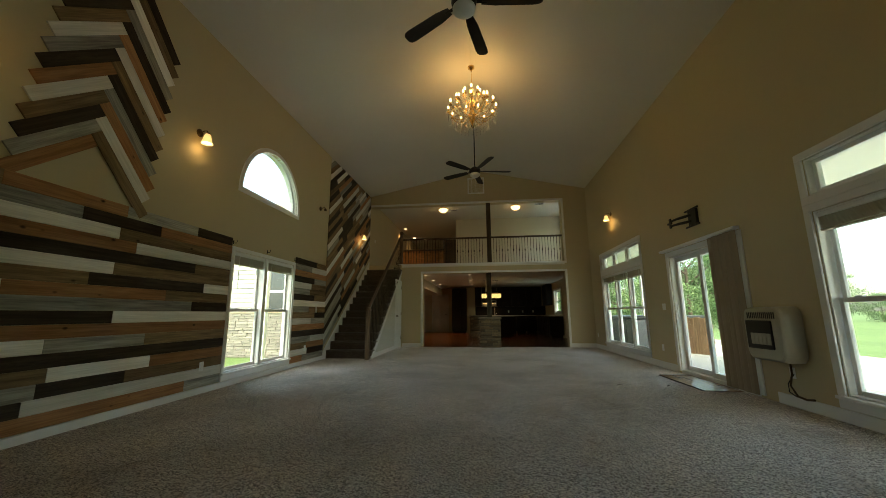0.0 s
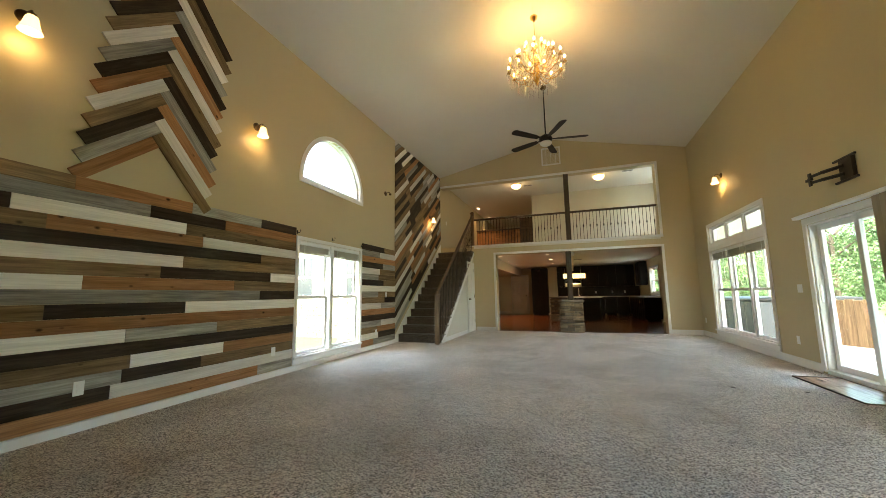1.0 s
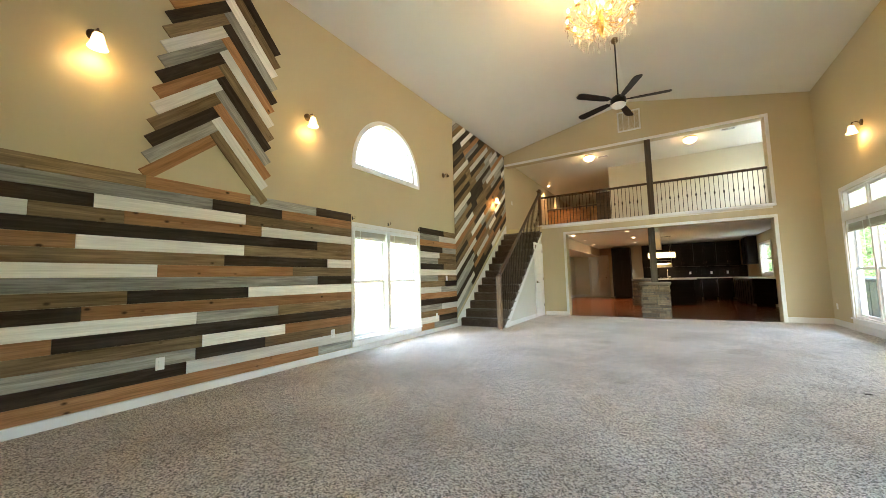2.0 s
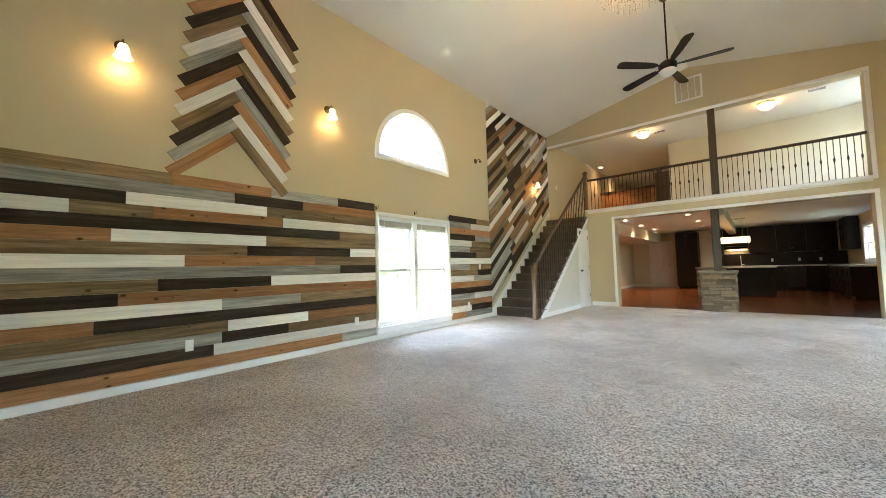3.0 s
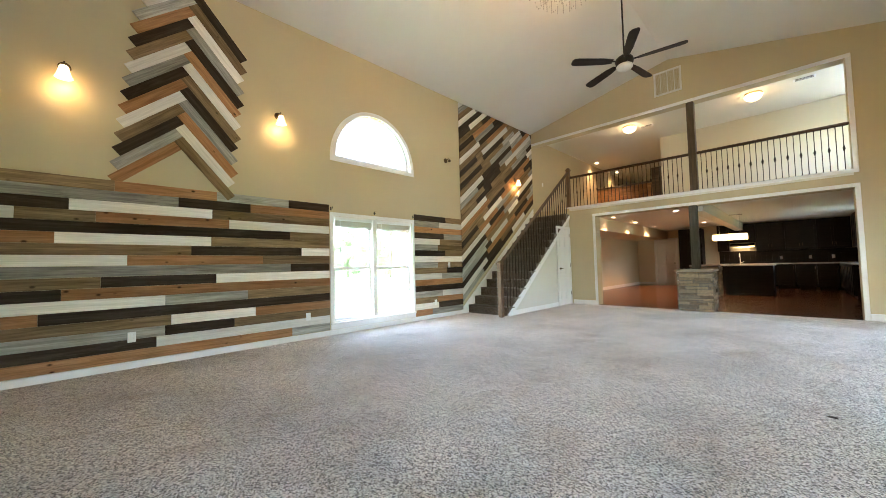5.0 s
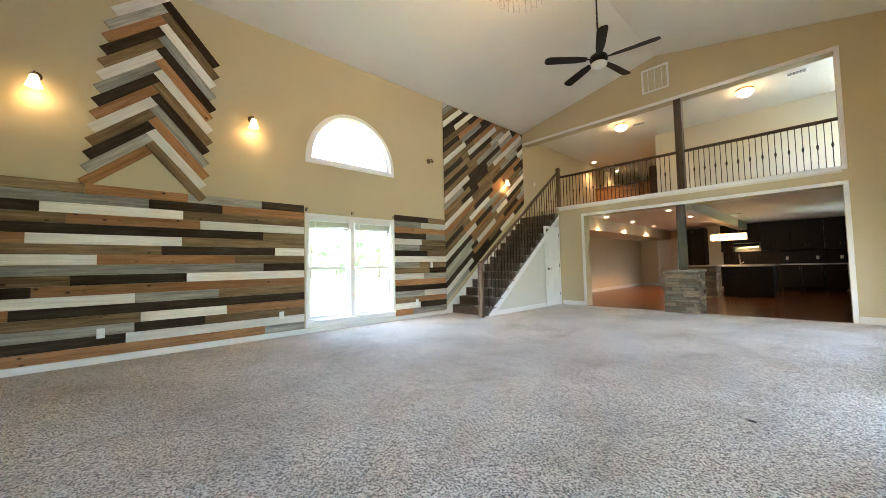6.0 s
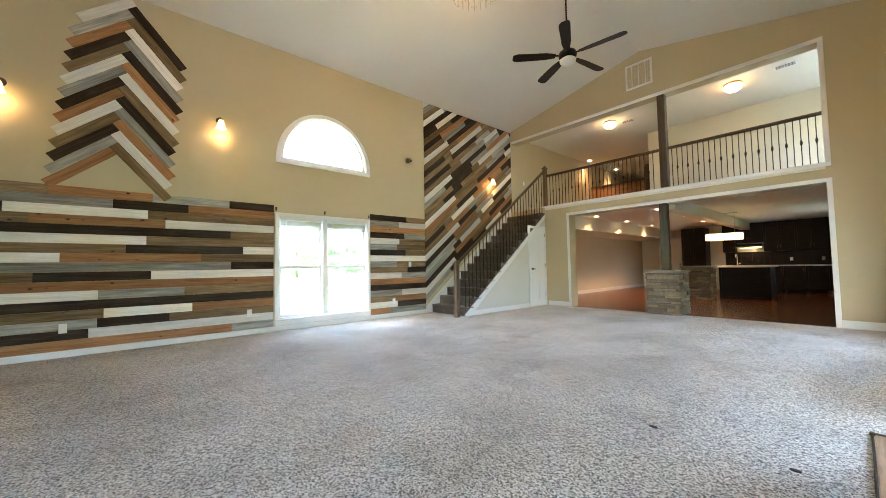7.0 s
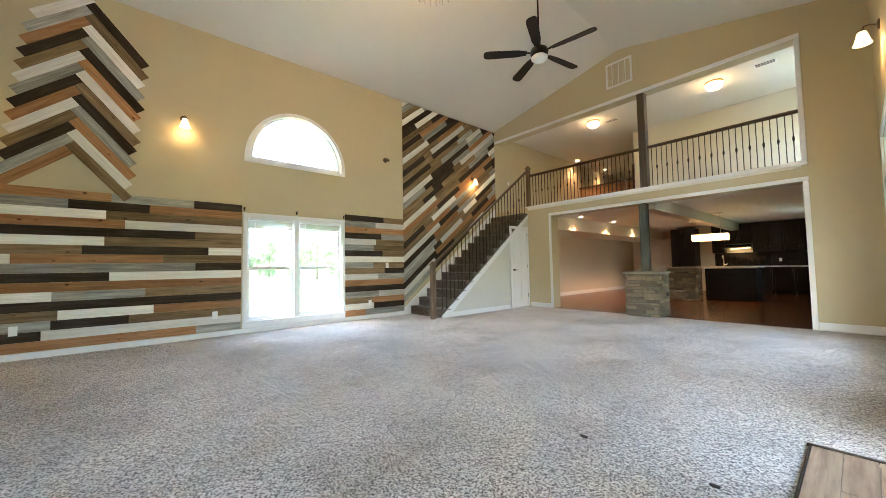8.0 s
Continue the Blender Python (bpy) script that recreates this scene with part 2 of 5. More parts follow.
# ---------------------------------------------------------------- floor, walls, ceiling
WIN_L = (-6.47, -4.74, 0.20, 1.99)      # rough opening y0, y1, z0, z1 in the board wall
ARCH = (-6.45, -4.74, 3.00, 0.92)       # y0, y1, sill, rise

bm = B()
box(bm, 0, Y_BACK, -0.2, XR, 0.02, 0.0)
floor = structure("floor", bm, MAT["carpet"], "worn beige speckled cut-pile carpet on the great room floor")

y0, y1, z0, z1 = WIN_L
bm = B()
box(bm, -WALL, Y_BACK, 0, 0, y0, 6)
box(bm, -WALL, y0, 0, 0, y1, z0)
box(bm, -WALL, y0, z1, 0, y1, ARCH[2])
arc = [((ARCH[0] + ARCH[1]) / 2 - (ARCH[1] - ARCH[0]) / 2 * math.cos(math.pi * i / 28), ARCH[2] + ARCH[3] * math.sin(math.pi * i / 28)) for i in range(29)]
for p, q in zip(arc, arc[1:]):
    prism(bm, [p, q, (q[0], 6), (p[0], 6)], "x", -WALL, 0)
box(bm, -WALL, y0, ARCH[2], 0, arc[0][0], 6)
box(bm, -WALL, arc[-1][0], ARCH[2], 0, y1, 6)
box(bm, -WALL, y1, 0, 0, 10.0, 6)
wall_west = structure("wall_west", bm, MAT["tan"], "tall tan painted wall with plank cladding, a twin window and an arched window")

R1 = (-3.54, -1.02, 0.24, 2.01, 2.17, 2.56)   # y0, y1, z0, z1, transom z0, z1
R2 = (-10.10, -7.58, 0.24, 2.01, 2.17, 2.56)
SL = (-6.48, -4.695, 0.03, 1.985)
KW = (4.6, 6.1, 1.05, 2.05)
LW = (0.8, 2.5, 3.35, 4.55)
bm = B()
XO = XR + WALL
box(bm, XR, Y_BACK, 0, XO, R2[0], 6)
for a, b, c, d, e, f in (R2, R1):
    box(bm, XR, a, 0, XO, b, c)
    box(bm, XR, a, d, XO, b, e)
    box(bm, XR, a, f, XO, b, 6)
box(bm, XR, R2[1], 0, XO, SL[0], 6)
box(bm, XR, SL[0], -0.2, XO, SL[1], SL[2])
box(bm, XR, SL[0], SL[3], XO, SL[1], 6)
box(bm, XR, SL[1], 0, XO, R1[0], 6)
box(bm, XR, R1[1], 0, XO, LW[0], 6)
box(bm, XR, LW[0], 0, XO, LW[1], LW[2])
box(bm, XR, LW[0], LW[3], XO, LW[1], 6)
box(bm, XR, LW[1], 0, XO, KW[0], 6)
box(bm, XR, KW[0], 0, XO, KW[1], KW[2])
box(bm, XR, KW[0], KW[3], XO, KW[1], 6)
box(bm, XR, KW[1], 0, XO, 10.0, 6)
wall_east = structure("wall_east", bm, MAT["tan"], "tall tan painted wall with triple windows and a sliding patio door")

OPEN = (1.825, 6.31, 2.305)       # x0, x1, head of the kitchen opening
FW = 0.30
bm = B()
box(bm, 0, 0, 0, OPEN[0], FW, LOFT - 0.02)
box(bm, OPEN[0], 0, OPEN[2], OPEN[1], FW, LOFT - 0.02)
box(bm, OPEN[1], 0, 0, XR, FW, 6)
prism(bm, [(0, 4.63), (OPEN[1], 4.63), (OPEN[1], 6), (0, 6)], "y", 0, FW)
wall_north = structure("wall_north", bm, MAT["tan"], "tan gable wall open to the kitchen below and the loft above")

bm = B()
box(bm, -WALL, Y_BACK - 0.15, 0, XO, Y_BACK, 6)
wall_south = structure("wall_south", bm, MAT["tan"], "plain tan end wall behind the walk")

bm = B()
for a, b in (((0 - WALL, EAVE), (X_RIDGE, RIDGE)), ((X_RIDGE, RIDGE), (XO, EAVE))):
    prism(bm, [a, b, (b[0], b[1] + 0.12), (a[0], a[1] + 0.12)], "y", Y_BACK, FW)
ceiling = structure("ceiling", bm, MAT["ceil"], "pale textured vaulted ceiling")

bm = B()
box(bm, 0, FW, LOFT_CEIL, XR, 10.0, LOFT_CEIL + 0.1)
box(bm, 0, FW, KIT_CEIL, XR, 10.0, LOFT - 0.02)
box(bm, 1.14, -0.02, LOFT - 0.10, OPEN[1], 0.0, LOFT - 0.02)
ceiling_2 = structure("ceiling_loft", bm, MAT["ceil"], "flat pale ceilings of the loft and the kitchen")

bm = B()
box(bm, -WALL, 9.4, 0, XO, 9.56, 6)
box(bm, 2.70, 3.03, LOFT, XR, 3.15, LOFT_CEIL)
box(bm, 2.70, 3.15, LOFT, 2.82, 9.4, LOFT_CEIL)
wall_back = structure("wall_back", bm, MAT["cream"], "cream painted walls at the back of the loft and the kitchen")

bm = B()
box(bm, 0, FW, LOFT - 0.015, XR, 9.4, LOFT)
loft_floor = structure("floor_loft", bm, MAT["carpet"], "beige carpet on the loft floor")

# kitchen bulkhead with its low ceiling behind
bm = B()
box(bm, 1.18, FW, 2.07, 1.34, 9.4, KIT_CEIL)
box(bm, 0, FW, 2.07, 1.18, 9.4, 2.13)
box(bm, 0.0, 3.0, 0, 0.08, 9.4, 2.07)
bulkhead = structure("wall_bulkhead", bm, MAT["cream"], "cream bulkhead and side wall beside the kitchen")


# ---------------------------------------------------------------- trim
def trim_box(name, label, *boxes):
    bm = B()
    for b in boxes:
        box(bm, *b, bev=0.006)
    return structure(name, bm, MAT["trim"], label, "trim")


T = 0.018
trim_box("baseboard_west", "white painted baseboard under the plank wall", (0.0, Y_END, 0, 0.028, SEAM - 0.042, 0.08))
trim_box("baseboard_east", "white painted baseboard", (XR - T, -0.0, 0, XR, SL[1] + 0.09, 0.12), (XR - T, SL[0] - 0.28, 0, XR, Y_END, 0.12))
trim_box("baseboard_north", "white painted baseboard", (1.16, -T, 0, OPEN[0] - 0.068, 0, 0.11), (OPEN[1] + 0.068, -T, 0, XR - T, 0, 0.12))
C = 0.066
trim_box("trim_kitchen_opening", "white casing round the wide kitchen opening",
         (OPEN[0] - C, -0.022, 0, OPEN[0], 0, OPEN[2]), (OPEN[1], -0.022, 0, OPEN[1] + C, 0, OPEN[2]),
         (OPEN[0] - C, -0.024, OPEN[2], OPEN[1] + C, 0, OPEN[2] + C))
trim_box("trim_loft_opening", "white casing round the loft opening",
         (OPEN[1], -0.022, LOFT, OPEN[1] + C, 0, 4.61), (0.03, -0.024, 4.61, OPEN[1] + C, 0, 4.61 + C),
         (1.14, -0.03, LOFT - 0.06, OPEN[1] + C, 0, LOFT))


# ---------------------------------------------------------------- windows
def window_frame(parent, bm_name, y0, y1, z0, z1, xa, xb, w, mat=None, label=""):
    """Four bars round an opening in an x wall, as one mesh."""
    bm = B()
    box(bm, xa, y0, z0, xb, y0 + w, z1, 0.004)
    box(bm, xa, y1 - w, z0, xb, y1, z1, 0.004)
    box(bm, xa, y0 + w, z1 - w, xb, y1 - w, z1, 0.004)
    box(bm, xa, y0 + w, z0, xb, y1 - w, z0 + w, 0.004)
    return part(bm_name, bm, mat or MAT["vinyl"], parent, label)


def pane(parent, y0, y1, z0, z1, x):
    bm = B()
    box(bm, x - 0.003, y0, z0, x + 0.003, y1, z1)
    ob = part("pane", bm, MAT["glass"], parent)
    ob.visible_shadow = False
    return ob


def double_hung(parent, y0, y1, z0, z1, x, side):
    """Two sashes; side is +1 where outdoors lies at larger x."""
    mid = (z0 + z1) / 2
    a, b, w = x, x + side * 0.035, 0.045
    window_frame(parent, "upper_sash", y0, y1, mid - 0.02, z1, min(a + side * 0.04, b + side * 0.04), max(a + side * 0.04, b + side * 0.04), w)
    window_frame(parent, "lower_sash", y0, y1, z0, mid + 0.02, min(a, b), max(a, b), w)
    pane(parent, y0 + w, y1 - w, mid + 0.02, z1 - w, x + side * 0.057)
    pane(parent, y0 + w, y1 - w, z0 + w, mid - 0.02, x + side * 0.017)
    bm = B()
    for f in (0.27, 0.73):
        yy = y0 + (y1 - y0) * f
        box(bm, x - side * 0.02, yy - 0.03, mid + 0.02, x + side * 0.02, yy + 0.03, mid + 0.035, 0.004)
    part("sash_lock", bm, MAT["vinyl"], parent)


def casing(parent, y0, y1, z0, z1, x, side, w=0.075, sill=True):
    xa, xb = sorted((x, x - side * 0.022))
    bm = B()
    box(bm, xa, y0 - w, z0, xb, y0, z1, 0.005)
    box(bm, xa, y1, z0, xb, y1 + w, z1, 0.005)
    box(bm, xa, y0 - w, z1, xb, y1 + w, z1 + w, 0.005)
    part("casing", bm, MAT["trim"], parent)
    if sill:
        xs, xe = sorted((x + side * 0.05, x - side * 0.05))
        bm = B()
        box(bm, xs, y0 - w, z0 - 0.03, xe, y1 + w, z0, 0.006)
        part("window_sill", bm, MAT["trim"], parent)
        bm = B()
        box(bm, xa, y0 - w, z0 - 0.115, xb, y1 + w, z0 - 0.03, 0.005)
        part("apron", bm, MAT["trim"], parent)


def jamb(parent, y0, y1, z0, z1, x, side):
    xa, xb = sorted((x + side * 0.004, x + side * (WALL - 0.01)))
    window_frame(parent, "jamb", y0, y1, z0, z1, xa, xb, 0.018, MAT["trim"])


def blind(parent, y0, y1, z, x, side, drop=0.16):
    """A raised blind: headrail, gathered slats and bottom rail."""
    bm = B()
    xa, xb = sorted((x - side * 0.005, x + side * 0.05))
    box(bm, xa, y0, z - 0.045, xb, y1, z, 0.004)
    part("headrail", bm, MAT["vinyl"], parent)
    bm = B()
    k = int(drop / 0.011)
    for i in range(k):
        zz = z - 0.052 - i * 0.0105
        box(bm, xa + 0.002, y0 + 0.01, zz - 0.004, xb - 0.002, y1 - 0.01, zz)
    part("slats", bm, MAT["blind"], parent, "raised cream blind slats")
    bm = B()
    zz = z - 0.055 - k * 0.0105
    box(bm, xa, y0 + 0.008, zz - 0.022, xb, y1 - 0.008, zz, 0.004)
    part("bottom_rail", bm, MAT["blind"], parent)
    bm = B()
    rod(bm, (x - side * 0.012, y0 + 0.10, z - 0.05), (x - side * 0.012, y0 + 0.10, z - 0.62), 0.004, 6)
    part("wand", bm, MAT["white_plastic"], parent)


# twin window in the board wall
win = tagged(thing("window_1", "white vinyl twin double-hung window with raised cream blinds", "window"), kind="structure")
y0, y1, z0, z1 = WIN_L
casing(win, y0, y1, z0, z1, 0, -1, 0.06)
jamb(win, y0, y1, z0, z1, 0, -1)
ym = (y0 + y1) / 2 - 0.03
bm = B()
box(bm, -0.12, ym - 0.045, z0 + 0.018, 0.012, ym + 0.045, z1 - 0.018, 0.005)
part("mullion", bm, MAT["vinyl"], win)
for a, b in ((y0 + 0.018, ym - 0.045), (ym + 0.045, y1 - 0.018)):
    double_hung(win, a, b, z0 + 0.018, z1 - 0.018, -0.055, -1)
    blind(win, a + 0.01, b - 0.01, z1 - 0.02, -0.002, -1, 0.11)

# arched window above
arch = tagged(thing("window_2", "white half-round fixed window high in the tan wall", "window"), kind="structure")
ya, yb, zs, rise = ARCH
yc, hw = (ya + yb) / 2, (yb - ya) / 2


def arch_ring(r_out, r_in, xa, xb, zb, sill):
    """A half ring with a bar across its foot; radii are shares of the opening."""
    bm = B()
    n = 36
    rows = []
    for i in range(n + 1):
        a = math.pi * i / n
        rows.append([bm.verts.new((x, yc - r[0] * math.cos(a), zb + r[1] * math.sin(a))) for x, r in ((xa, r_out), (xb, r_out), (xb, r_in), (xa, r_in))])
    for p, q in zip(rows, rows[1:]):
        for i in range(4):
            j = (i + 1) % 4
            bm.faces.new((p[i], p[j], q[j], q[i]))
    bm.faces.new(rows[0])
    bm.faces.new(rows[-1][::-1])
    bmesh.ops.recalc_face_normals(bm, faces=bm.faces[:])
    box(bm, xa, yc - r_out[0], zb - sill, xb, yc + r_out[0], zb, 0.004)
    return bm


part("casing", arch_ring((hw + 0.07, rise + 0.07), (hw, rise), 0.0, 0.022, zs, 0.06), MAT["trim"], arch)
part("jamb", arch_ring((hw, rise), (hw - 0.02, rise - 0.02), -WALL + 0.01, -0.002, zs + 0.02, 0.02), MAT["trim"], arch)
part("window_frame", arch_ring((hw - 0.021, rise - 0.021), (hw - 0.075, rise - 0.075), -0.11, -0.05, zs + 0.065, 0.045), MAT["vinyl"], arch)
bm = B()
prism(bm, [(yc - (hw - 0.08) * math.cos(math.pi * i / 24), zs + 0.065 + (rise - 0.08) * math.sin(math.pi * i / 24)) for i in range(25)], "x", -0.083, -0.077)
p = part("pane", bm, MAT["glass"], arch)
p.visible_shadow = False


def triple(name, spec):
    a, b, c, d, e, f = spec
    w = tagged(thing(name, "white triple window with transom lights and raised cream blinds", "window"), kind="structure")
    casing(w, a, b, c, d, XR, 1, 0.08)
    jamb(w, a, b, c, d, XR, 1)
    bm = B()
    xa, xb = XR - 0.022, XR
    box(bm, xa, a - 0.08, d + 0.08, xb, b + 0.08, e, 0.004)
    box(bm, xa, a - 0.08, e, xb, a, f, 0.004)
    box(bm, xa, b, e, xb, b + 0.08, f, 0.004)
    box(bm, xa, a - 0.08, f, xb, b + 0.08, f + 0.08, 0.004)
    part("transom_casing", bm, MAT["trim"], w)
    jamb(w, a, b, e, f, XR, 1)
    step = (b - a) / 3
    for i in range(3):
        ya, yb = a + i * step + 0.03, a + (i + 1) * step - 0.03
        double_hung(w, ya, yb, c + 0.02, d - 0.02, XR + 0.055, 1)
        blind(w, ya + 0.01, yb - 0.01, d - 0.02, XR + 0.004, 1, 0.13)
        window_frame(w, "transom_frame", ya, yb, e + 0.018, f - 0.018, XR + 0.055, XR + 0.11, 0.045)
        pane(w, ya + 0.045, yb - 0.045, e + 0.06, f - 0.06, XR + 0.08)
    bm = B()
    for i in (1, 2):
        for lo, hi in ((c, d), (e, f)):
            box(bm, XR + 0.03, a + i * step - 0.032, lo + 0.018, XR + 0.13, a + i * step + 0.032, hi - 0.018, 0.004)
    part("mullions", bm, MAT["vinyl"], w)
    return w


triple("window_3", R1)
triple("window_4", R2)

# kitchen window
kw = tagged(thing("window_5", "small white double-hung window over the kitchen counter", "window"), kind="structure")
casing(kw, KW[0], KW[1], KW[2], KW[3], XR, 1, 0.07)
jamb(kw, *KW, XR, 1)
double_hung(kw, KW[0] + 0.02, KW[1] - 0.02, KW[2] + 0.02, KW[3] - 0.02, XR + 0.055, 1)

lw = tagged(thing("window_6", "white double-hung window lighting the loft", "window"), kind="structure")
casing(lw, *LW, XR, 1, 0.07)
jamb(lw, *LW, XR, 1)
double_hung(lw, LW[0] + 0.02, LW[1] - 0.02, LW[2] + 0.02, LW[3] - 0.02, XR + 0.055, 1)

# sliding patio door with its stacked vertical blind
sd = tagged(thing("door_1", "white vinyl sliding glass patio door, slid partly open", "door"), kind="structure")
a, b, c, d = SL
casing(sd, a, b, c, d, XR, 1, 0.085, sill=False)
jamb(sd, a, b, c, d, XR, 1)
ymid = (a + b) / 2
window_frame(sd, "fixed_panel", ymid - 0.30, b - 0.02, c + 0.03, d - 0.02, XR + 0.085, XR + 0.13, 0.075)
pane(sd, ymid - 0.225, b - 0.095, c + 0.10, d - 0.09, XR + 0.108)
window_frame(sd, "sliding_panel", a + 0.02, ymid + 0.10, c + 0.03, d - 0.02, XR + 0.03, XR + 0.075, 0.075)
pane(sd, a + 0.095, ymid + 0.025, c + 0.10, d - 0.09, XR + 0.052)
bm = B()
box(bm, XR - 0.005, a, c - 0.028, XR + 0.15, b, c + 0.03, 0.005)
part("track", bm, MAT["vinyl"], sd)
bm = B()
box(bm, XR + 0.005, b - 0.08, 0.93, XR + 0.03, b - 0.05, 1.16, 0.006)
part("pull_handle", bm, MAT["vinyl"], sd)

vb = thing("vertical_blind", "tan vertical blind stacked open beside the patio door", "blind")
bm = B()
box(bm, XR - 0.10, -6.58, 2.075, XR - 0.023, -4.56, 2.115, 0.005)
part("headrail", bm, MAT["vinyl"], vb)
for i in range(5):
    bm = B()
    yy, xx = -5.98 - i * 0.118, XR - 0.045 - 0.010 * (i % 2)
    prism(bm, [(xx + 0.006, yy + 0.073), (xx - 0.014, yy + 0.03), (xx - 0.018, yy - 0.03), (xx - 0.004, yy - 0.073),
               (xx - 0.001, yy - 0.073), (xx - 0.015, yy - 0.03), (xx - 0.011, yy + 0.03), (xx + 0.009, yy + 0.073)], "z", 0.03, 2.073)
    part("vane", bm, MAT["vane"], vb)

# ---------------------------------------------------------------- board cladding
BOARD_T = 0.019
ROW_TOP, ROW_LOW, ROWS_N = 2.17, 0.088, 17
ROW_H = (ROW_TOP - ROW_LOW) / ROWS_N
LONG = [
    "b-9.20 o-8.18 g-7.22 k-6.55", "g-8.60 k-7.76 o-6.55", "k-9.56 w-8.23 b-6.55", "w-9.94 b-9.35 o-8.03 w-6.55",
    "k-7.20 b-6.55", "o-9.66 w-8.24 b-6.55", "b-8.46 k-7.02 w-6.55", "w-9.08 o-7.59 b-6.55", "g-7.19 k-6.55",
    "b-9.30 k-8.18 w-6.55", "k-9.60 o-6.55", "w-8.72 g-7.79 b-6.55", "o-9.76 k-6.55", "b-8.66 w-7.69 o-6.55",
    "g-8.72 k-7.96 b-6.55", "k-8.80 w-6.55", "o-7.17 g-6.55",
]
SHORT = [
    "k-3.77 b-3.24", "g-3.97 w-3.24", "o-3.24", "k-3.83 g-3.24", "w-3.96 b-3.24", "g-4.02 b-3.24", "k-3.80 b-3.24", "w-3.24",
    "g-4.03 b-3.24", "b-3.75 k-3.24", "w-3.91 g-3.24", "o-3.24", "k-3.24", "g-3.90 w-3.24", "b-4.05 o-3.24", "w-4.02 k-3.24", "o-4.21 g-3.24",
]


def board_mesh(length, width):
    bm = B()
    box(bm, 0, -width / 2 + 0.0012, 0, length, width / 2 - 0.0012, BOARD_T, 0.0015)
    return bm


def wall_board(parent, code, y, z, length, width, angle):
    """A board on the west wall from (y, z), its length rising at angle."""
    m = Matrix.Translation((0.001 + random.random() * 0.004, y, z)) @ Matrix(((0, 0, 1, 0), (1, 0, 0, 0), (0, 1, 0, 0), (0, 0, 0, 1))) @ pose(0, 0, 0, 0, 0, angle)
    return part("plank", board_mesh(length, width), MAT[code], parent, m=m)


def horizontal_boards(label, rows, start):
    clad = thing("plank_cladding", label, "wall cladding")
    for i, row in enumerate(rows):
        z = ROW_TOP - (i + 0.5) * ROW_H
        y = start
        for seg in row.split():
            end = float(seg[1:])
            wall_board(clad, seg[0], y, z, end - y - 0.0015, ROW_H, 0)
            y = end
    return clad


horizontal_boards("horizontal reclaimed planks in white, grey, orange, brown and black", LONG, Y_END)
horizontal_boards("short horizontal mixed-colour planks beside the twin window", SHORT, -4.675)


def clipped(poly, planes):
    """A convex polygon cut by half planes a*y + b*z <= c."""
    for a, b, c in planes:
        out = []
        for i, p in enumerate(poly):
            q = poly[(i + 1) % len(poly)]
            dp, dq = a * p[0] + b * p[1] - c, a * q[0] + b * q[1] - c
            if dp <= 0:
                out.append(p)
            if dp * dq < 0:
                s = dp / (dp - dq)
                out.append((p[0] + s * (q[0] - p[0]), p[1] + s * (q[1] - p[1])))
        poly = out
        if len(poly) < 3:
            return None
    return poly


# stairs: 14 risers along the west wall
RISERS, RISE, RUN, Y_FIRST = 14, LOFT / 14, 0.2346, -3.05
SLOPE = RISE / RUN
SKIRT_LIFT = 0.10


def nosing(y):
    return RISE + SLOPE * (y - Y_FIRST)


DIAG = 39.0
DW = 0.118
clad = thing("plank_cladding", "diagonal mixed-colour planks rising beside the stairs to the ceiling", "wall cladding")
ca, sa = math.cos(radians(DIAG)), math.sin(radians(DIAG))
EDGES = [(-1, 0, -SEAM), (1, 0, -0.004), (0, 1, EAVE + 0.02), (SLOPE, -1, -(RISE + SKIRT_LIFT - SLOPE * Y_FIRST) - 0.002)]
# white boards: row, start and end along it from the seam
WHITES = {27: (0, 0.8), 25: (0.5, 1.45), 21: (0, 0.97), 19: (1.1, 2.55), 15: (0, 1.1), 11: (0, 1.25), 6: (0, 1.4), 13: (2.4, 4.1), 16: (2.7, 3.4),
          10: (3.8, 4.4), 5: (3.1, 4.3), 3: (1.45, 2.4), 4: (2.5, 3.1), 1: (0, 1.2), 8: (1.1, 2.1), 0: (2.7, 3.5), 23: (1.9, 2.6), 30: (0, 0.6)}
rnd = random.Random(17)
DIAG_ROWS = []
for i in range(33):
    s, out, last = -0.1, "", ""
    w0, w1 = WHITES.get(i, (99, 99))
    while s < 5.2:
        if s >= w0 - 0.12 and s < w1:
            c, e = "w", w1
        else:
            c = rnd.choice([q for q in "bbbkkkkggo" if q != last])
            e = s + rnd.uniform(0.7, 1.7)
            if s < w0 < e + 0.25:
                e = w0
        out += f"{c}{e - s:.2f} "
        s, last = e, c
    DIAG_ROWS.append(out)
for i, row in enumerate(DIAG_ROWS):
    z_seam = 0.34 + i * DW / ca
    s = -0.1
    for seg in row.split():
        n = float(seg[1:])
        quad = []
        for ds, dn in ((s, -0.5), (s + n - 0.002, -0.5), (s + n - 0.002, 0.5), (s, 0.5)):
            w = dn * (DW - 0.002)
            quad.append((SEAM + ds * ca - w * sa, z_seam + ds * sa + w * ca))
        s += n
        quad = clipped(quad, EDGES)
        if quad:
            yy, zz = quad[0]
            back = pose(0, 0, 0, 0, 0, -DIAG)
            bm = B()
            prism(bm, [tuple((back @ Vector((p[0] - yy, p[1] - zz, 0)))[:2]) for p in quad], "z", 0, BOARD_T)
            m = Matrix.Translation((0.001 + random.random() * 0.004, yy, zz)) @ Matrix(((0, 0, 1, 0), (1, 0, 0, 0), (0, 1, 0, 0), (0, 0, 0, 1))) @ pose(0, 0, 0, 0, 0, DIAG)
            part("plank", bm, MAT[seg[0]], clad, m=m)

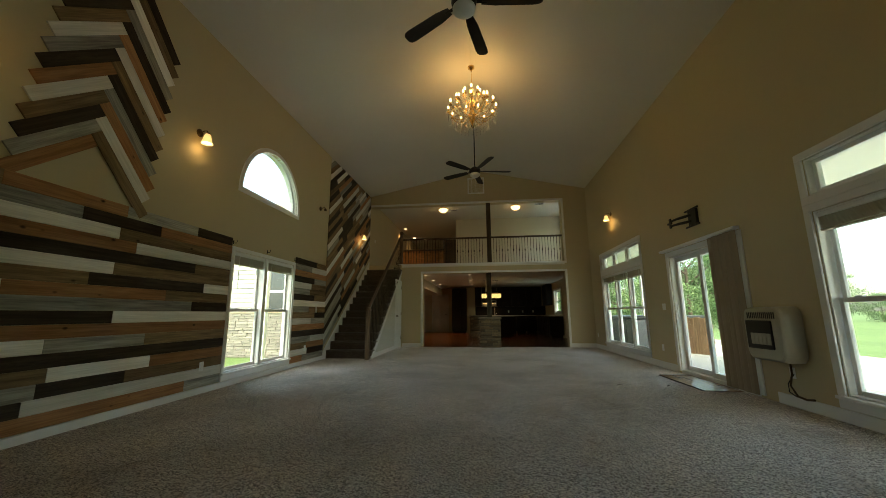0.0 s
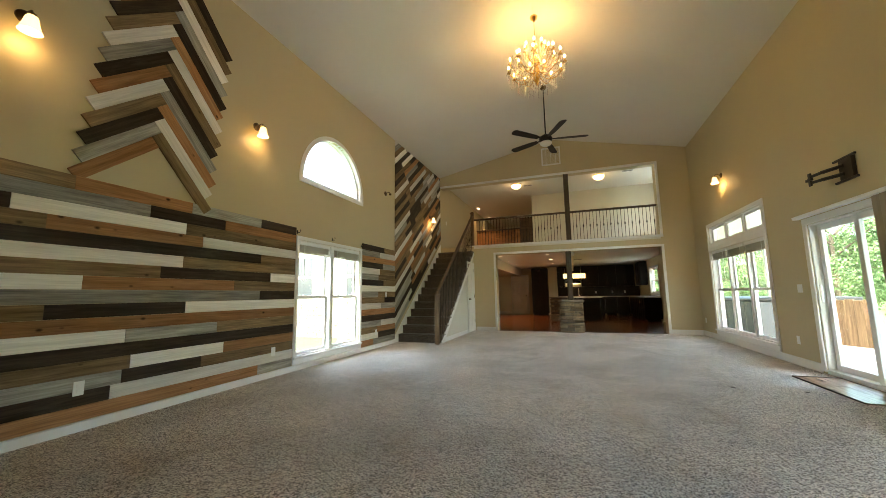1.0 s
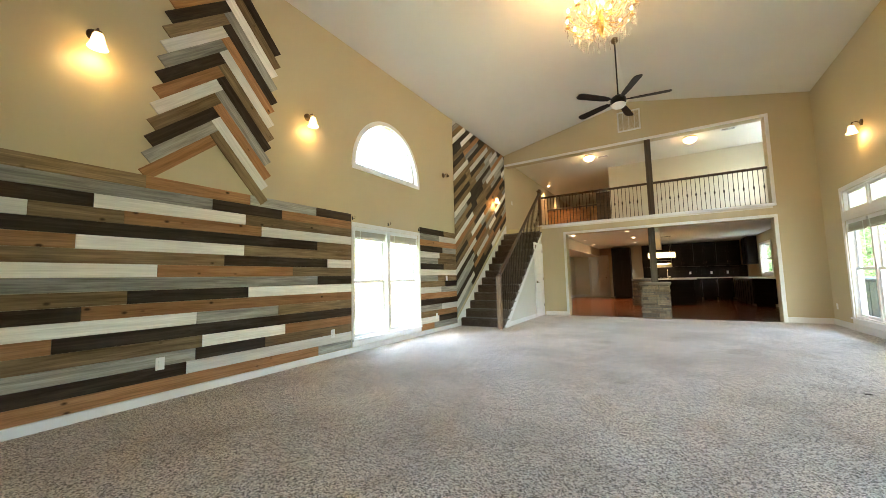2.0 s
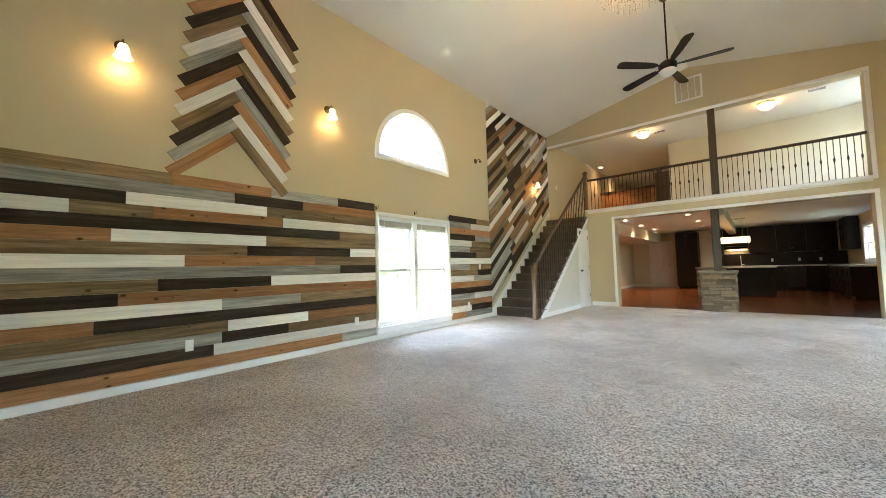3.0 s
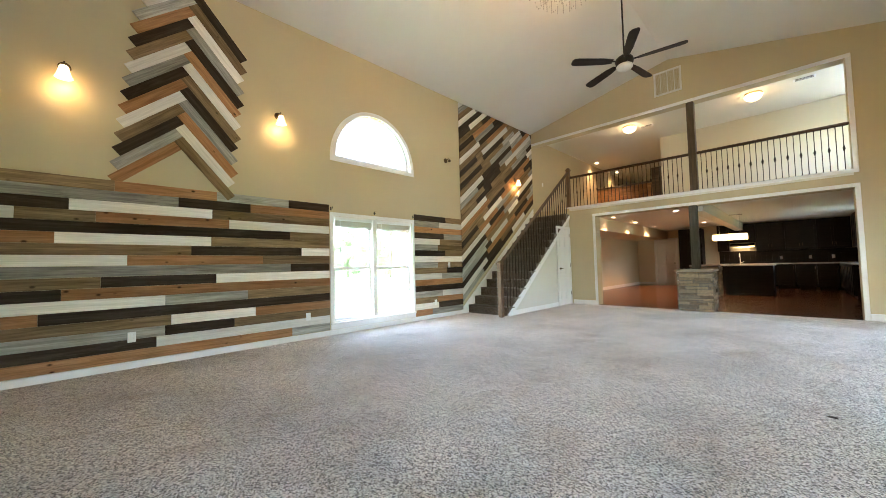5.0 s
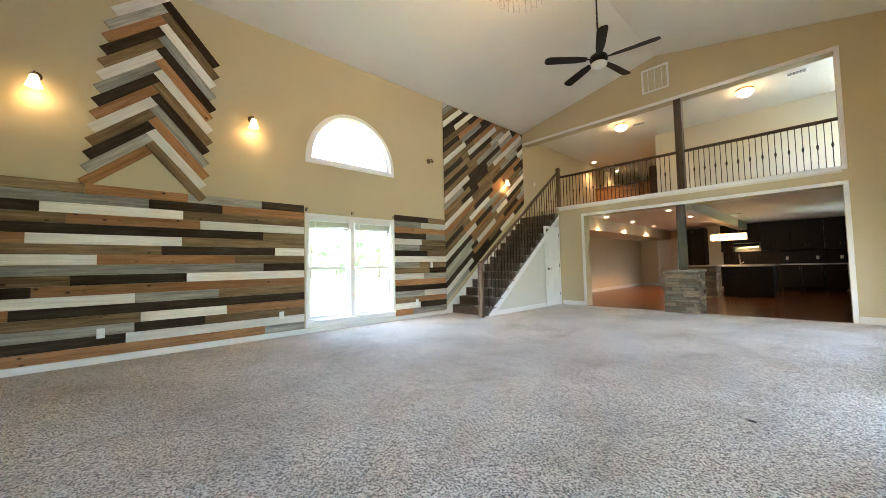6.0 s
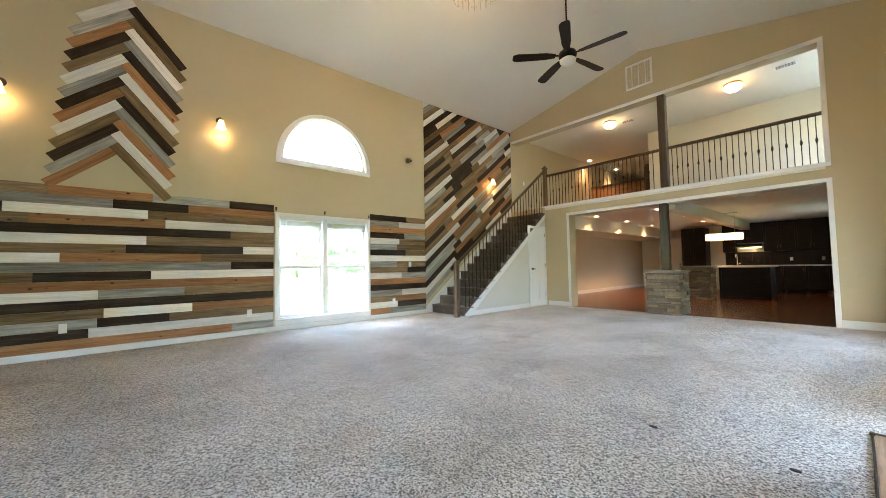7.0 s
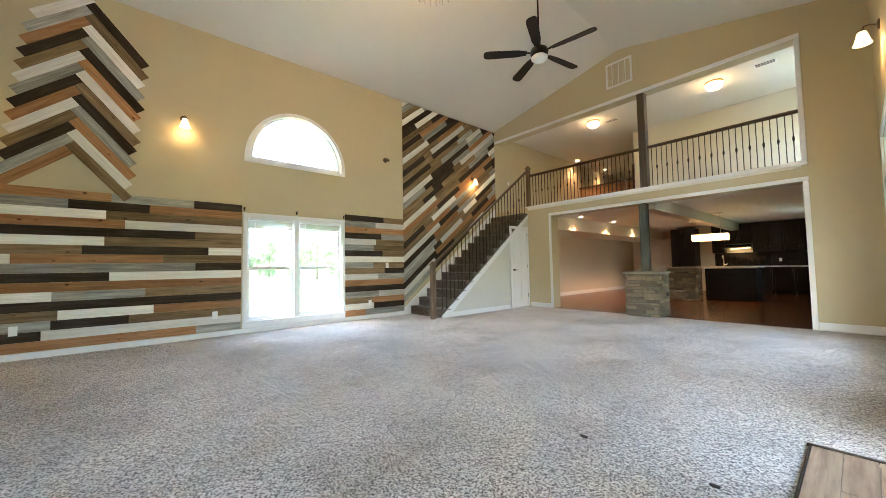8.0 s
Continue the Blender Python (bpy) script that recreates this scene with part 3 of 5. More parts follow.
# chevron tree of boards
chev = thing("plank_chevron", "chevron stack of mixed-colour planks shaped like a pine tree", "wall art")
CW = 0.121
LEFT_ARMS, RIGHT_ARMS = "wgokbwgkowbkgo", "kbwgkowbkgowb"
LA, RA = 180 + 41.5, -49.0
for i, c in enumerate(LEFT_ARMS):
    ay, az = -8.40 - 0.0125 * i, 5.01 - 0.167 * i
    d = Vector((math.cos(radians(LA)), math.sin(radians(LA))))
    nrm = Vector((-d.y, d.x))
    length = 0.765 + 0.004 * i - (0.05 if i == 0 else 0)
    start = Vector((ay, az)) + d * CW * (1.0 if i else 0.9) + nrm * CW / 2
    end = start + d * length
    wall_board(chev, c, end.x, end.y, length - 0.002, CW, LA - 180)
    if i:
        d = Vector((math.cos(radians(RA)), math.sin(radians(RA))))
        nrm = Vector((d.y, -d.x))
        start = Vector((ay, az)) + nrm * CW / 2
        wall_board(chev, RIGHT_ARMS[i - 1], start.x, start.y, 0.90 + 0.02 * (i % 3), CW, RA)

# ---------------------------------------------------------------- stairs and railings
stair = thing("staircase", "straight staircase with dark carpeted treads and a white skirt", "stairs")
for i in range(RISERS - 1):
    yf = Y_FIRST + i * RUN
    z = (i + 1) * RISE
    bm = B()
    box(bm, 0.022, yf - 0.022, z - 0.038, 1.137, yf + RUN, z, 0.012)
    prism(bm, [(yf, z - 0.03), (yf + RUN, z - 0.03), (yf + RUN, z - 0.045), (yf, z - 0.22)], "x", 0.022, 1.131)
    box(bm, 0.022, yf - 0.005, z - RISE, 1.045, yf + 0.03, z - 0.03)
    part("tread", bm, MAT["stair"], stair)
bm = B()
prism(bm, [(Y_FIRST + 0.04, 0), (0, 0), (0, nosing(0) - 0.22), (Y_FIRST + 0.2, nosing(Y_FIRST + 0.2) - 0.22), (Y_FIRST + 0.04, 0.02)], "x", 1.05, 1.108)
part("side_panel", bm, MAT["pale"], stair, "pale painted wall under the stairs")
bm = B()
L0, L1 = Y_FIRST - 0.01, -0.004
prism(bm, [(L0, 0), (L0 + 0.09, 0), (L0 + 0.09, nosing(L0 + 0.09) - 0.30), (L1, nosing(L1) - 0.30), (L1, nosing(L1) - 0.19), (L0, nosing(L0) - 0.13)], "x", 1.109, 1.135)
part("stringer", bm, MAT["trim"], stair, "white stringer board")
bm = B()
prism(bm, [(SEAM - 0.04, 0), (Y_FIRST + 0.05, 0), (0.0, nosing(0.0) - 0.17), (0.0, nosing(0.0) + SKIRT_LIFT), (SEAM, nosing(SEAM) + SKIRT_LIFT), (SEAM - 0.04, 0.11)], "x", 0.001, 0.021)
part("wall_skirt", bm, MAT["trim"], stair, "white skirt board along the plank wall")
bm = B()
box(bm, 1.109, Y_FIRST + 0.09, 0, 1.124, -0.80, 0.10, 0.004)
part("baseboard", bm, MAT["trim"], stair)

# closet door under the stairs
cd = tagged(thing("door_2", "white six-panel closet door under the stairs, shut", "door"), kind="structure")
bm = B()
box(bm, 1.112, -0.72, 0.01, 1.128, -0.09, 2.00, 0.003)
for zz, hh in ((0.16, 0.55), (0.80, 0.62), (1.52, 0.36)):
    for yy in (-0.66, -0.375):
        box(bm, 1.126, yy, zz, 1.134, yy + 0.225, zz + hh, 0.007)
part("leaf", bm, MAT["trim"], cd)
bm = B()
for bx in ((1.110, -0.79, 0, 1.138, -0.725, 2.07), (1.110, -0.085, 0, 1.138, -0.025, 2.07), (1.110, -0.725, 2.005, 1.138, -0.085, 2.07)):
    box(bm, *bx, bev=0.004)
part("casing", bm, MAT["trim"], cd)
bm = B()
rod(bm, (1.13, -0.66, 0.96), (1.165, -0.66, 0.96), 0.024, 12)
rod(bm, (1.165, -0.67, 0.96), (1.165, -0.56, 0.955), 0.009, 8)
part("lever_handle", bm, MAT["bronze"], cd, "dark lever handle")
bm = B()
for zz in (0.25, 1.0, 1.8):
    rod(bm, (1.139, -0.088, zz), (1.139, -0.088, zz + 0.09), 0.007, 8)
part("hinges", bm, MAT["bronze"], cd)


def newel(parent, x, y, z, height, w=0.092):
    bm = B()
    box(bm, x - w / 2, y - w / 2, z, x + w / 2, y + w / 2, z + height, 0.006)
    box(bm, x - w / 2 - 0.012, y - w / 2 - 0.012, z + height - 0.16, x + w / 2 + 0.012, y + w / 2 + 0.012, z + height - 0.14, 0.004)
    box(bm, x - w / 2 - 0.018, y - w / 2 - 0.018, z + height, x + w / 2 + 0.018, y + w / 2 + 0.018, z + height + 0.03, 0.008)
    lathe(bm, [(0.055, z + height + 0.03), (0.05, z + height + 0.055), (0.03, z + height + 0.075), (0.001, z + height + 0.082)], Matrix.Translation((x, y, 0)), 8)
    return part("newel_post", bm, MAT["post_v"], parent)


def baluster_mesh(height, knuckle):
    bm = B()
    box(bm, -0.0065, -0.0065, 0, 0.0065, 0.0065, height)
    box(bm, -0.014, -0.014, 0, 0.014, 0.014, 0.022)
    if knuckle:
        lathe(bm, [(0.008, height * 0.44), (0.018, height * 0.485), (0.018, height * 0.515), (0.008, height * 0.56)], Matrix(), 8)
    return mesh_of("baluster", bm, MAT["baluster"])


rail = thing("stair_railing", "dark wooden handrail with black iron balusters on the stairs", "railing")
newel(rail, 1.10, -3.27, 0, 1.10)
RX = 1.085


def hand_z(y):
    return 1.12 + 0.755 * (y + 3.27)


bm = B()
y_a, y_b = -3.23, 0.06
prism(bm, [(y_a, hand_z(y_a) - 0.055), (y_b, hand_z(y_b) - 0.055), (y_b, hand_z(y_b)), (y_a, hand_z(y_a))], "x", RX - 0.03, RX + 0.03)
part("handrail", bm, MAT["post"], rail)
kinds = {}
for i in range(RISERS - 1):
    for k in range(2):
        yy = Y_FIRST + i * RUN + 0.04 + k * RUN / 2
        zb = (i + 1) * RISE
        h = round(hand_z(yy) - 0.056 - zb, 2)
        if (h, k) not in kinds:
            kinds[h, k] = baluster_mesh(h, k == 1)
        ob = new("baluster", kinds[h, k])
        ob.parent, ob.matrix_basis = rail, Matrix.Translation((RX, yy, zb))

lrail = thing("loft_railing", "dark wooden rail with black iron balusters along the loft edge", "railing")
newel(lrail, 1.07, 0.13, LOFT, 1.06)
RY, RAIL_TOP = 0.13, 3.50
bm = B()
box(bm, 1.12, RY - 0.032, RAIL_TOP - 0.055, OPEN[1], RY + 0.032, RAIL_TOP, 0.012)
part("handrail", bm, MAT["post"], lrail)
bm = B()
box(bm, 1.0, RY - 0.13, LOFT - 0.014, OPEN[1], RY + 0.17, LOFT + 0.012, 0.004)
part("base_plate", bm, MAT["trim"], lrail, "white painted curb")
both = [baluster_mesh(RAIL_TOP - 0.055 - LOFT - 0.012, k) for k in (False, True)]
n_bal = 56
for i in range(n_bal):
    xx = 1.22 + i * (OPEN[1] - 1.30) / (n_bal - 1)
    if 3.84 < xx < 4.12:
        continue
    ob = new("baluster", both[i % 2])
    ob.parent, ob.matrix_basis = lrail, Matrix.Translation((xx, RY, LOFT + 0.012))

# posts and stone piers
post = tagged(thing("post_loft", "dark stained square timber post at the loft edge", "post"), kind="structure")
bm = B()
box(bm, 3.92, 0.045, LOFT + 0.013, 4.06, 0.215, 4.63, 0.008)
part("shaft", bm, MAT["darkpost"], post)
post = tagged(thing("post_kitchen", "rough grey timber post on the stone pier", "post"), kind="structure")
bm = B()
box(bm, 3.87, 0.03, 0.90, 4.02, 0.18, OPEN[2], 0.01)
part("shaft", bm, MAT["greypost"], post)


def stone_material():
    m, n, l, b = material("ledge_stone", (0.3, 0.27, 0.22), 0.85)
    tc, info = n.new("ShaderNodeTexCoord"), n.new("ShaderNodeObjectInfo")
    r = ramp(n, [(0.0, (0.085, 0.066, 0.044)), (0.25, (0.25, 0.18, 0.105)), (0.5, (0.14, 0.122, 0.092)), (0.75, (0.33, 0.245, 0.15)), (1.0, (0.10, 0.082, 0.06))])
    l.new(info.outputs["Random"], r.inputs[0])
    nz = noise_tex(n, l, 22, 6, 0.7, tc.outputs["Object"])
    r2 = ramp(n, [(0.3, (0.55, 0.55, 0.55)), (0.7, (1.2, 1.18, 1.12))])
    l.new(nz.outputs[0], r2.inputs[0])
    mul = n.new("ShaderNodeMix")
    mul.data_type, mul.blend_type = "RGBA", "MULTIPLY"
    mul.inputs[0].default_value = 0.9
    l.new(r.outputs[0], mul.inputs[6])
    l.new(r2.outputs[0], mul.inputs[7])
    l.new(mul.outputs[2], b.inputs["Base Color"])
    bump(n, l, nz.outputs[0], 0.9, 0.03, b)
    return m


MAT["stone"] = stone_material()
MAT["mortar"] = paint("mortar", (0.09, 0.08, 0.065), 0.9, 0.3)
MAT["cap"] = paint("pier_cap", (0.25, 0.21, 0.16), 0.7, 0.3, 0.12)


def stone_pier(x0, y0, x1, y1, h, label, seed):
    rnd = random.Random(seed)
    pier = thing("stone_pier", label, "stone pier", ((x0 + x1) / 2, (y0 + y1) / 2, 0), "stone piers")
    cx, cy = (x0 + x1) / 2, (y0 + y1) / 2
    hx, hy = (x1 - x0) / 2 - 0.035, (y1 - y0) / 2 - 0.035
    bm = B()
    box(bm, -hx, -hy, 0, hx, hy, h - 0.05)
    part("core", bm, MAT["mortar"], pier)
    bm = B()
    box(bm, -hx - 0.06, -hy - 0.06, h - 0.05, hx + 0.06, hy + 0.06, h, 0.012)
    part("cap", bm, MAT["cap"], pier, "flat stone cap")
    z = 0.0
    while z < h - 0.075:
        ch = min(rnd.choice((0.042, 0.055, 0.065, 0.085)), h - 0.052 - z)
        for side in range(4):
            half = hx if side % 2 == 0 else hy
            depth = hy if side % 2 == 0 else hx
            u = -half - 0.03
            while u < half + 0.02:
                ln = min(rnd.uniform(0.14, 0.42), half + 0.03 - u)
                if half + 0.03 - u - ln < 0.08:
                    ln = half + 0.03 - u
                proud = rnd.uniform(0.012, 0.042)
                bm = B()
                vs = box(bm, u + 0.004, -depth - proud, z + 0.004, u + ln - 0.004, -depth + 0.01, z + ch - 0.004, 0.007)
                for v in bm.verts:
                    v.co += Vector((rnd.uniform(-1, 1), rnd.uniform(-1, 1), rnd.uniform(-1, 1))) * 0.004
                part("stone", bm, MAT["stone"], pier, m=pose(0, 0, 0, 0, 0, 90 * side))
                u += ln
        z += ch
    return pier


stone_pier(3.62, -0.20, 4.27, 0.38, 0.90, "square ledge-stone pier carrying a timber post", 3)
stone_pier(3.16, 3.80, 3.88, 4.40, 0.95, "ledge-stone pier at the end of the kitchen island", 5)

# ---------------------------------------------------------------- fans, chandelier, sconces
RIDGE_Z, FAN_Z = RIDGE, 4.45


def ceiling_fan(y, turn, lit, label):
    f = thing("ceiling_fan", label, "ceiling fan", (X_RIDGE, y, FAN_Z), "ceiling fans", turn)
    bm = B()
    lathe(bm, [(0.001, RIDGE_Z - FAN_Z + 0.01), (0.075, RIDGE_Z - FAN_Z), (0.07, RIDGE_Z - FAN_Z - 0.06), (0.03, RIDGE_Z - FAN_Z - 0.10), (0.014, RIDGE_Z - FAN_Z - 0.11)], Matrix(), 14)
    part("canopy", bm, MAT["bronze"], f, smooth=True)
    bm = B()
    rod(bm, (0, 0, 0.12), (0, 0, RIDGE_Z - FAN_Z - 0.09), 0.014, 10)
    part("downrod", bm, MAT["iron"], f)
    bm = B()
    lathe(bm, [(0.02, 0.15), (0.06, 0.13), (0.13, 0.08), (0.145, 0.03), (0.13, -0.02), (0.10, -0.035)], Matrix(), 20)
    part("motor_housing", bm, MAT["iron"], f, smooth=True)
    bm = B()
    lathe(bm, [(0.105, -0.03), (0.13, -0.05), (0.125, -0.08), (0.09, -0.11), (0.04, -0.125), (0.001, -0.128)], Matrix(), 20)
    part("light_bowl", bm, MAT["frost"], f, "frosted glass bowl, unlit", smooth=True)
    for i in range(5):
        bm = B()
        tilt = pose(0, 0, 0, 11, 0, 0)
        pts = [(0.20, -0.045), (0.36, -0.07), (0.80, -0.082), (0.86, -0.072), (0.89, -0.04), (0.89, 0.04), (0.86, 0.072), (0.80, 0.082), (0.36, 0.07), (0.20, 0.045)]
        prism(bm, pts, "z", -0.005, 0.005)
        bmesh.ops.transform(bm, matrix=tilt, verts=bm.verts[:])
        blade = part("blade", bm, MAT["fan"], f, m=pose(0, 0, 0.03, 0, 0, 72 * i))
        bm = B()
        box(bm, 0.10, -0.02, -0.004, 0.26, 0.02, 0.006, 0.003)
        part("blade_iron", bm, MAT["iron"], blade)
    return f


ceiling_fan(-3.05, 9, False, "dark five-blade ceiling fan on a long downrod")
ceiling_fan(-7.98, 4, False, "dark five-blade ceiling fan with an unlit frosted bowl")


def crystal(bm, p, s):
    vs = [bm.verts.new((p[0] + dx * s, p[1] + dy * s, p[2] + dz * s)) for dx, dy, dz in ((0, 0, 1.6), (1, 0, 0), (0, 1, 0), (-1, 0, 0), (0, -1, 0), (0, 0, -1.6))]
    for i in range(4):
        j = 1 + (i + 1) % 4
        bm.faces.new((vs[0], vs[1 + i], vs[j]))
        bm.faces.new((vs[5], vs[j], vs[1 + i]))


def crystal_material():
    m, n, l, b = material("crystal", (0.95, 0.88, 0.74), 0.05)
    b.inputs["Transmission Weight"].default_value = 0.55
    b.inputs["IOR"].default_value = 1.5
    b.inputs["Metallic"].default_value = 0.0
    return m


MAT["crystal"] = crystal_material()
CH = (3.64, -5.24, 4.82)
ch = thing("chandelier", "lit gold chandelier with candle bulbs and crystal drops", "chandelier", CH)
bm = B()
lathe(bm, [(0.001, 0.915), (0.065, 0.90), (0.06, 0.87), (0.02, 0.83), (0.012, 0.81)], Matrix(), 12)
part("canopy", bm, MAT["gold"], ch, smooth=True)
bm = B()
for i in range(21):
    ball(bm, 0.012, Matrix.Translation((0, 0, 0.44 + i * 0.0185)) @ Matrix.Diagonal((0.6, 0.6, 1, 1)), 6, 4)
part("chain", bm, MAT["gold"], ch)
bm = B()
lathe(bm, [(0.01, 0.45), (0.03, 0.40), (0.05, 0.34), (0.02, 0.28), (0.035, 0.18), (0.06, 0.08), (0.03, -0.02), (0.07, -0.12), (0.05, -0.22), (0.015, -0.30), (0.001, -0.33)], Matrix(), 12)
part("stem", bm, MAT["gold"], ch, smooth=True)
rnd = random.Random(11)
cr = B()
for tier, (count, reach, lift, low) in enumerate(((12, 0.45, 0.02, -0.16), (8, 0.31, 0.20, 0.02), (4, 0.16, 0.34, 0.18))):
    for i in range(count):
        a = 2 * math.pi * (i + 0.5 * tier) / count
        ux, uy = math.cos(a), math.sin(a)
        bm = B()
        pts = []
        for k in range(9):
            s = k / 8
            r = reach * s
            z = low + 0.10 - 0.16 * math.sin(math.pi * s * 0.9) + (lift - low - 0.1) * s * s
            pts.append((ux * r, uy * r, z))
        tube(bm, pts, 0.007, 5)
        arm = part("arm", bm, MAT["gold"], ch)
        ex, ey, ez = pts[-1]
        bm = B()
        lathe(bm, [(0.006, ez), (0.038, ez + 0.012), (0.034, ez + 0.018), (0.011, ez + 0.022), (0.011, ez + 0.075), (0.001, ez + 0.077)], Matrix.Translation((ex, ey, 0)), 8)
        part("candle", bm, MAT["gold"], arm)
        bm = B()
        lathe(bm, [(0.008, ez + 0.077), (0.017, ez + 0.097), (0.015, ez + 0.117), (0.001, ez + 0.145)], Matrix.Translation((ex, ey, 0)), 8)
        part("bulb", bm, MAT["bulb"], arm, "lit candle bulb", smooth=True)
        for k in range(7):
            b2 = a + rnd.uniform(-0.12, 0.12)
            crystal(cr, (ex + 0.04 * math.cos(k * 0.9), ey + 0.04 * math.sin(k * 0.9), ez - 0.01 - rnd.random() * 0.02), 0.009)
        for k in range(3):
            crystal(cr, (ex, ey, ez - 0.04 - 0.035 * k), 0.010 + 0.002 * k)
        for k in range(9):
            s = k / 8
            an = 2 * math.pi / count
            aa = a + an * s
            crystal(cr, (reach * math.cos(aa), reach * math.sin(aa), ez - 0.22 * math.sin(math.pi * s)), 0.008)
for k in range(420):
    s = rnd.random()
    aa, r = rnd.random() * 6.283, 0.44 * math.sqrt(s)
    crystal(cr, (r * math.cos(aa), r * math.sin(aa), -0.34 + 0.30 * s + rnd.uniform(-0.03, 0.24)), rnd.uniform(0.007, 0.013))
for k in range(24):
    aa = 2 * math.pi * k / 24
    for q in range(5):
        crystal(cr, (0.30 * math.cos(aa), 0.30 * math.sin(aa), -0.26 - 0.03 * q), 0.009)
drops = part("crystal_trim", cr, MAT["crystal"], ch, "strings of clear crystal drops")
drops["kind"] = "stuff"
lamp("chandelier_glow", "POINT", (CH[0], CH[1], CH[2] + 0.22), 42, WARM, 0.22)


def sconce(x, y, z, side, lit=True, power=5):
    """side +1: fixed on the west wall, shining into the room along +x."""
    s = thing("wall_sconce", "bronze wall sconce with a lit amber glass bell shade" if lit else "bare bronze wall sconce bracket without its shade", "wall lamp", (x, y, z), "wall sconces", 0 if side > 0 else 180)
    bm = B()
    lathe(bm, [(0.001, 0.0), (0.055, 0.0), (0.052, 0.012), (0.03, 0.022), (0.001, 0.024)], pose(0, 0, 0.05, 0, 90, 0), 14)
    part("back_plate", bm, MAT["bronze"], s)
    bm = B()
    tube(bm, [(0.02, 0, 0.05), (0.07, 0, 0.075), (0.11, 0, 0.07), (0.125, 0, 0.035)], 0.008, 6)
    lathe(bm, [(0.001, 0.04), (0.028, 0.035), (0.03, 0.005), (0.027, 0.0)], Matrix.Translation((0.125, 0, 0)), 10)
    part("arm", bm, MAT["bronze"], s)
    if lit:
        bm = B()
        lathe(bm, [(0.028, 0.02), (0.038, 0.005), (0.05, -0.05), (0.062, -0.09), (0.073, -0.115), (0.070, -0.115), (0.058, -0.088), (0.046, -0.05), (0.034, 0.003)], Matrix.Translation((0.125, 0, 0)), 14)
        part("shade", bm, MAT["shade"], s, "lit amber glass bell shade", smooth=True)
        bm = B()
        ball(bm, 0.028, Matrix.Translation((0.125, 0, -0.06)), 8, 6)
        part("bulb", bm, MAT["bulb"], s)
        lamp("sconce_glow", "POINT", (x + side * 0.125, y, z - 0.15), power * 0.75, WARM, 0.07)
    return s


sconce(0.0, -9.62, 3.30, 1, power=2.0)
sconce(0.0, -7.37, 3.40, 1, power=2.0)
sconce(0.022, -0.96, 3.40, 1, power=5)
sconce(0.0, -3.70, 3.42, 1, lit=False)
sconce(XR, -2.08, 3.47, -1)
sconce(XR, -9.35, 3.50, -1)

# ---------------------------------------------------------------- small fixtures
vent = thing("return_air_grille", "white louvred return-air grille high on the gable wall", "vent")
bm = B()
vx0, vx1, vz0, vz1 = 3.33, 3.88, 4.94, 5.50
for bx in ((vx0, -0.016, vz0, vx1, 0, vz0 + 0.04), (vx0, -0.016, vz1 - 0.04, vx1, 0, vz1), (vx0, -0.016, vz0 + 0.04, vx0 + 0.04, 0, vz1 - 0.04), (vx1 - 0.04, -0.016, vz0 + 0.04, vx1, 0, vz1 - 0.04)):
    box(bm, *bx, bev=0.003)
for k in (1, 2, 3):
    xx = vx0 + (vx1 - vx0) * k / 4
    box(bm, xx - 0.006, -0.014, vz0 + 0.04, xx + 0.006, -0.002, vz1 - 0.04)
part("frame", bm, MAT["trim"], vent)
for k in range(22):
    bm = B()
    zz = vz0 + 0.05 + k * (vz1 - vz0 - 0.1) / 21
    box(bm, vx0 + 0.04, -0.012, -0.001, vx1 - 0.04, -0.001, 0.001, 0, None)
    bmesh.ops.rotate(bm, cent=(0, -0.006, 0), matrix=Matrix.Rotation(radians(35), 3, "X"), verts=bm.verts[:])
    part("slat", bm, MAT["trim"], vent, m=Matrix.Translation((0, 0, zz)))


def wall_plate(x, y, z, side, kind, w=0.075, h=0.118):
    s = thing("outlet" if kind == "outlet" else "light_switch", "white plastic duplex outlet plate" if kind == "outlet" else "white plastic rocker switch plate", kind, (x, y, z), "wall plates")
    bm = B()
    xa, xb = sorted((0.0, side * 0.007))
    box(bm, xa, -w / 2, -h / 2, xb, w / 2, h / 2, 0.003)
    part("plate", bm, MAT["white_plastic"], s)
    xa, xb = sorted((side * 0.007, side * 0.010))
    for k in ((-1, 1) if kind == "outlet" else (0,)):
        bm = B()
        box(bm, xa, -0.016, -0.013 + k * 0.022, xb, 0.016, 0.013 + k * 0.022, 0.003)
        part("socket" if kind == "outlet" else "rocker", bm, MAT["white_plastic"], s)
    return s


for y, z in ((-9.03, 0.36), (-6.92, 0.35), (-3.69, 1.12), (-4.12, 0.33)):
    wall_plate(0.024, y, z, 1, "outlet")
wall_plate(XR, -4.33, 1.12, -1, "switch", 0.12)
wall_plate(XR, -4.12, 0.37, -1, "outlet")
wall_plate(XR, -0.22, 0.38, -1, "outlet")
wall_plate(1.108 - 1.106, 0.62, 3.55, 1, "switch")

# curtain hooks over the twin window
for y in (-6.51, -5.64, -4.70):
    hk = thing("curtain_hook", "small black iron curtain rod hook", "hook", (0, y, 2.11), "curtain hooks")
    bm = B()
    box(bm, 0.0, -0.012, -0.03, 0.006, 0.012, 0.03, 0.002)
    tube(bm, [(0.006, 0, -0.01), (0.05, 0, -0.015), (0.065, 0, 0.01), (0.055, 0, 0.03)], 0.005, 6)
    part("bracket", bm, MAT["iron"], hk)

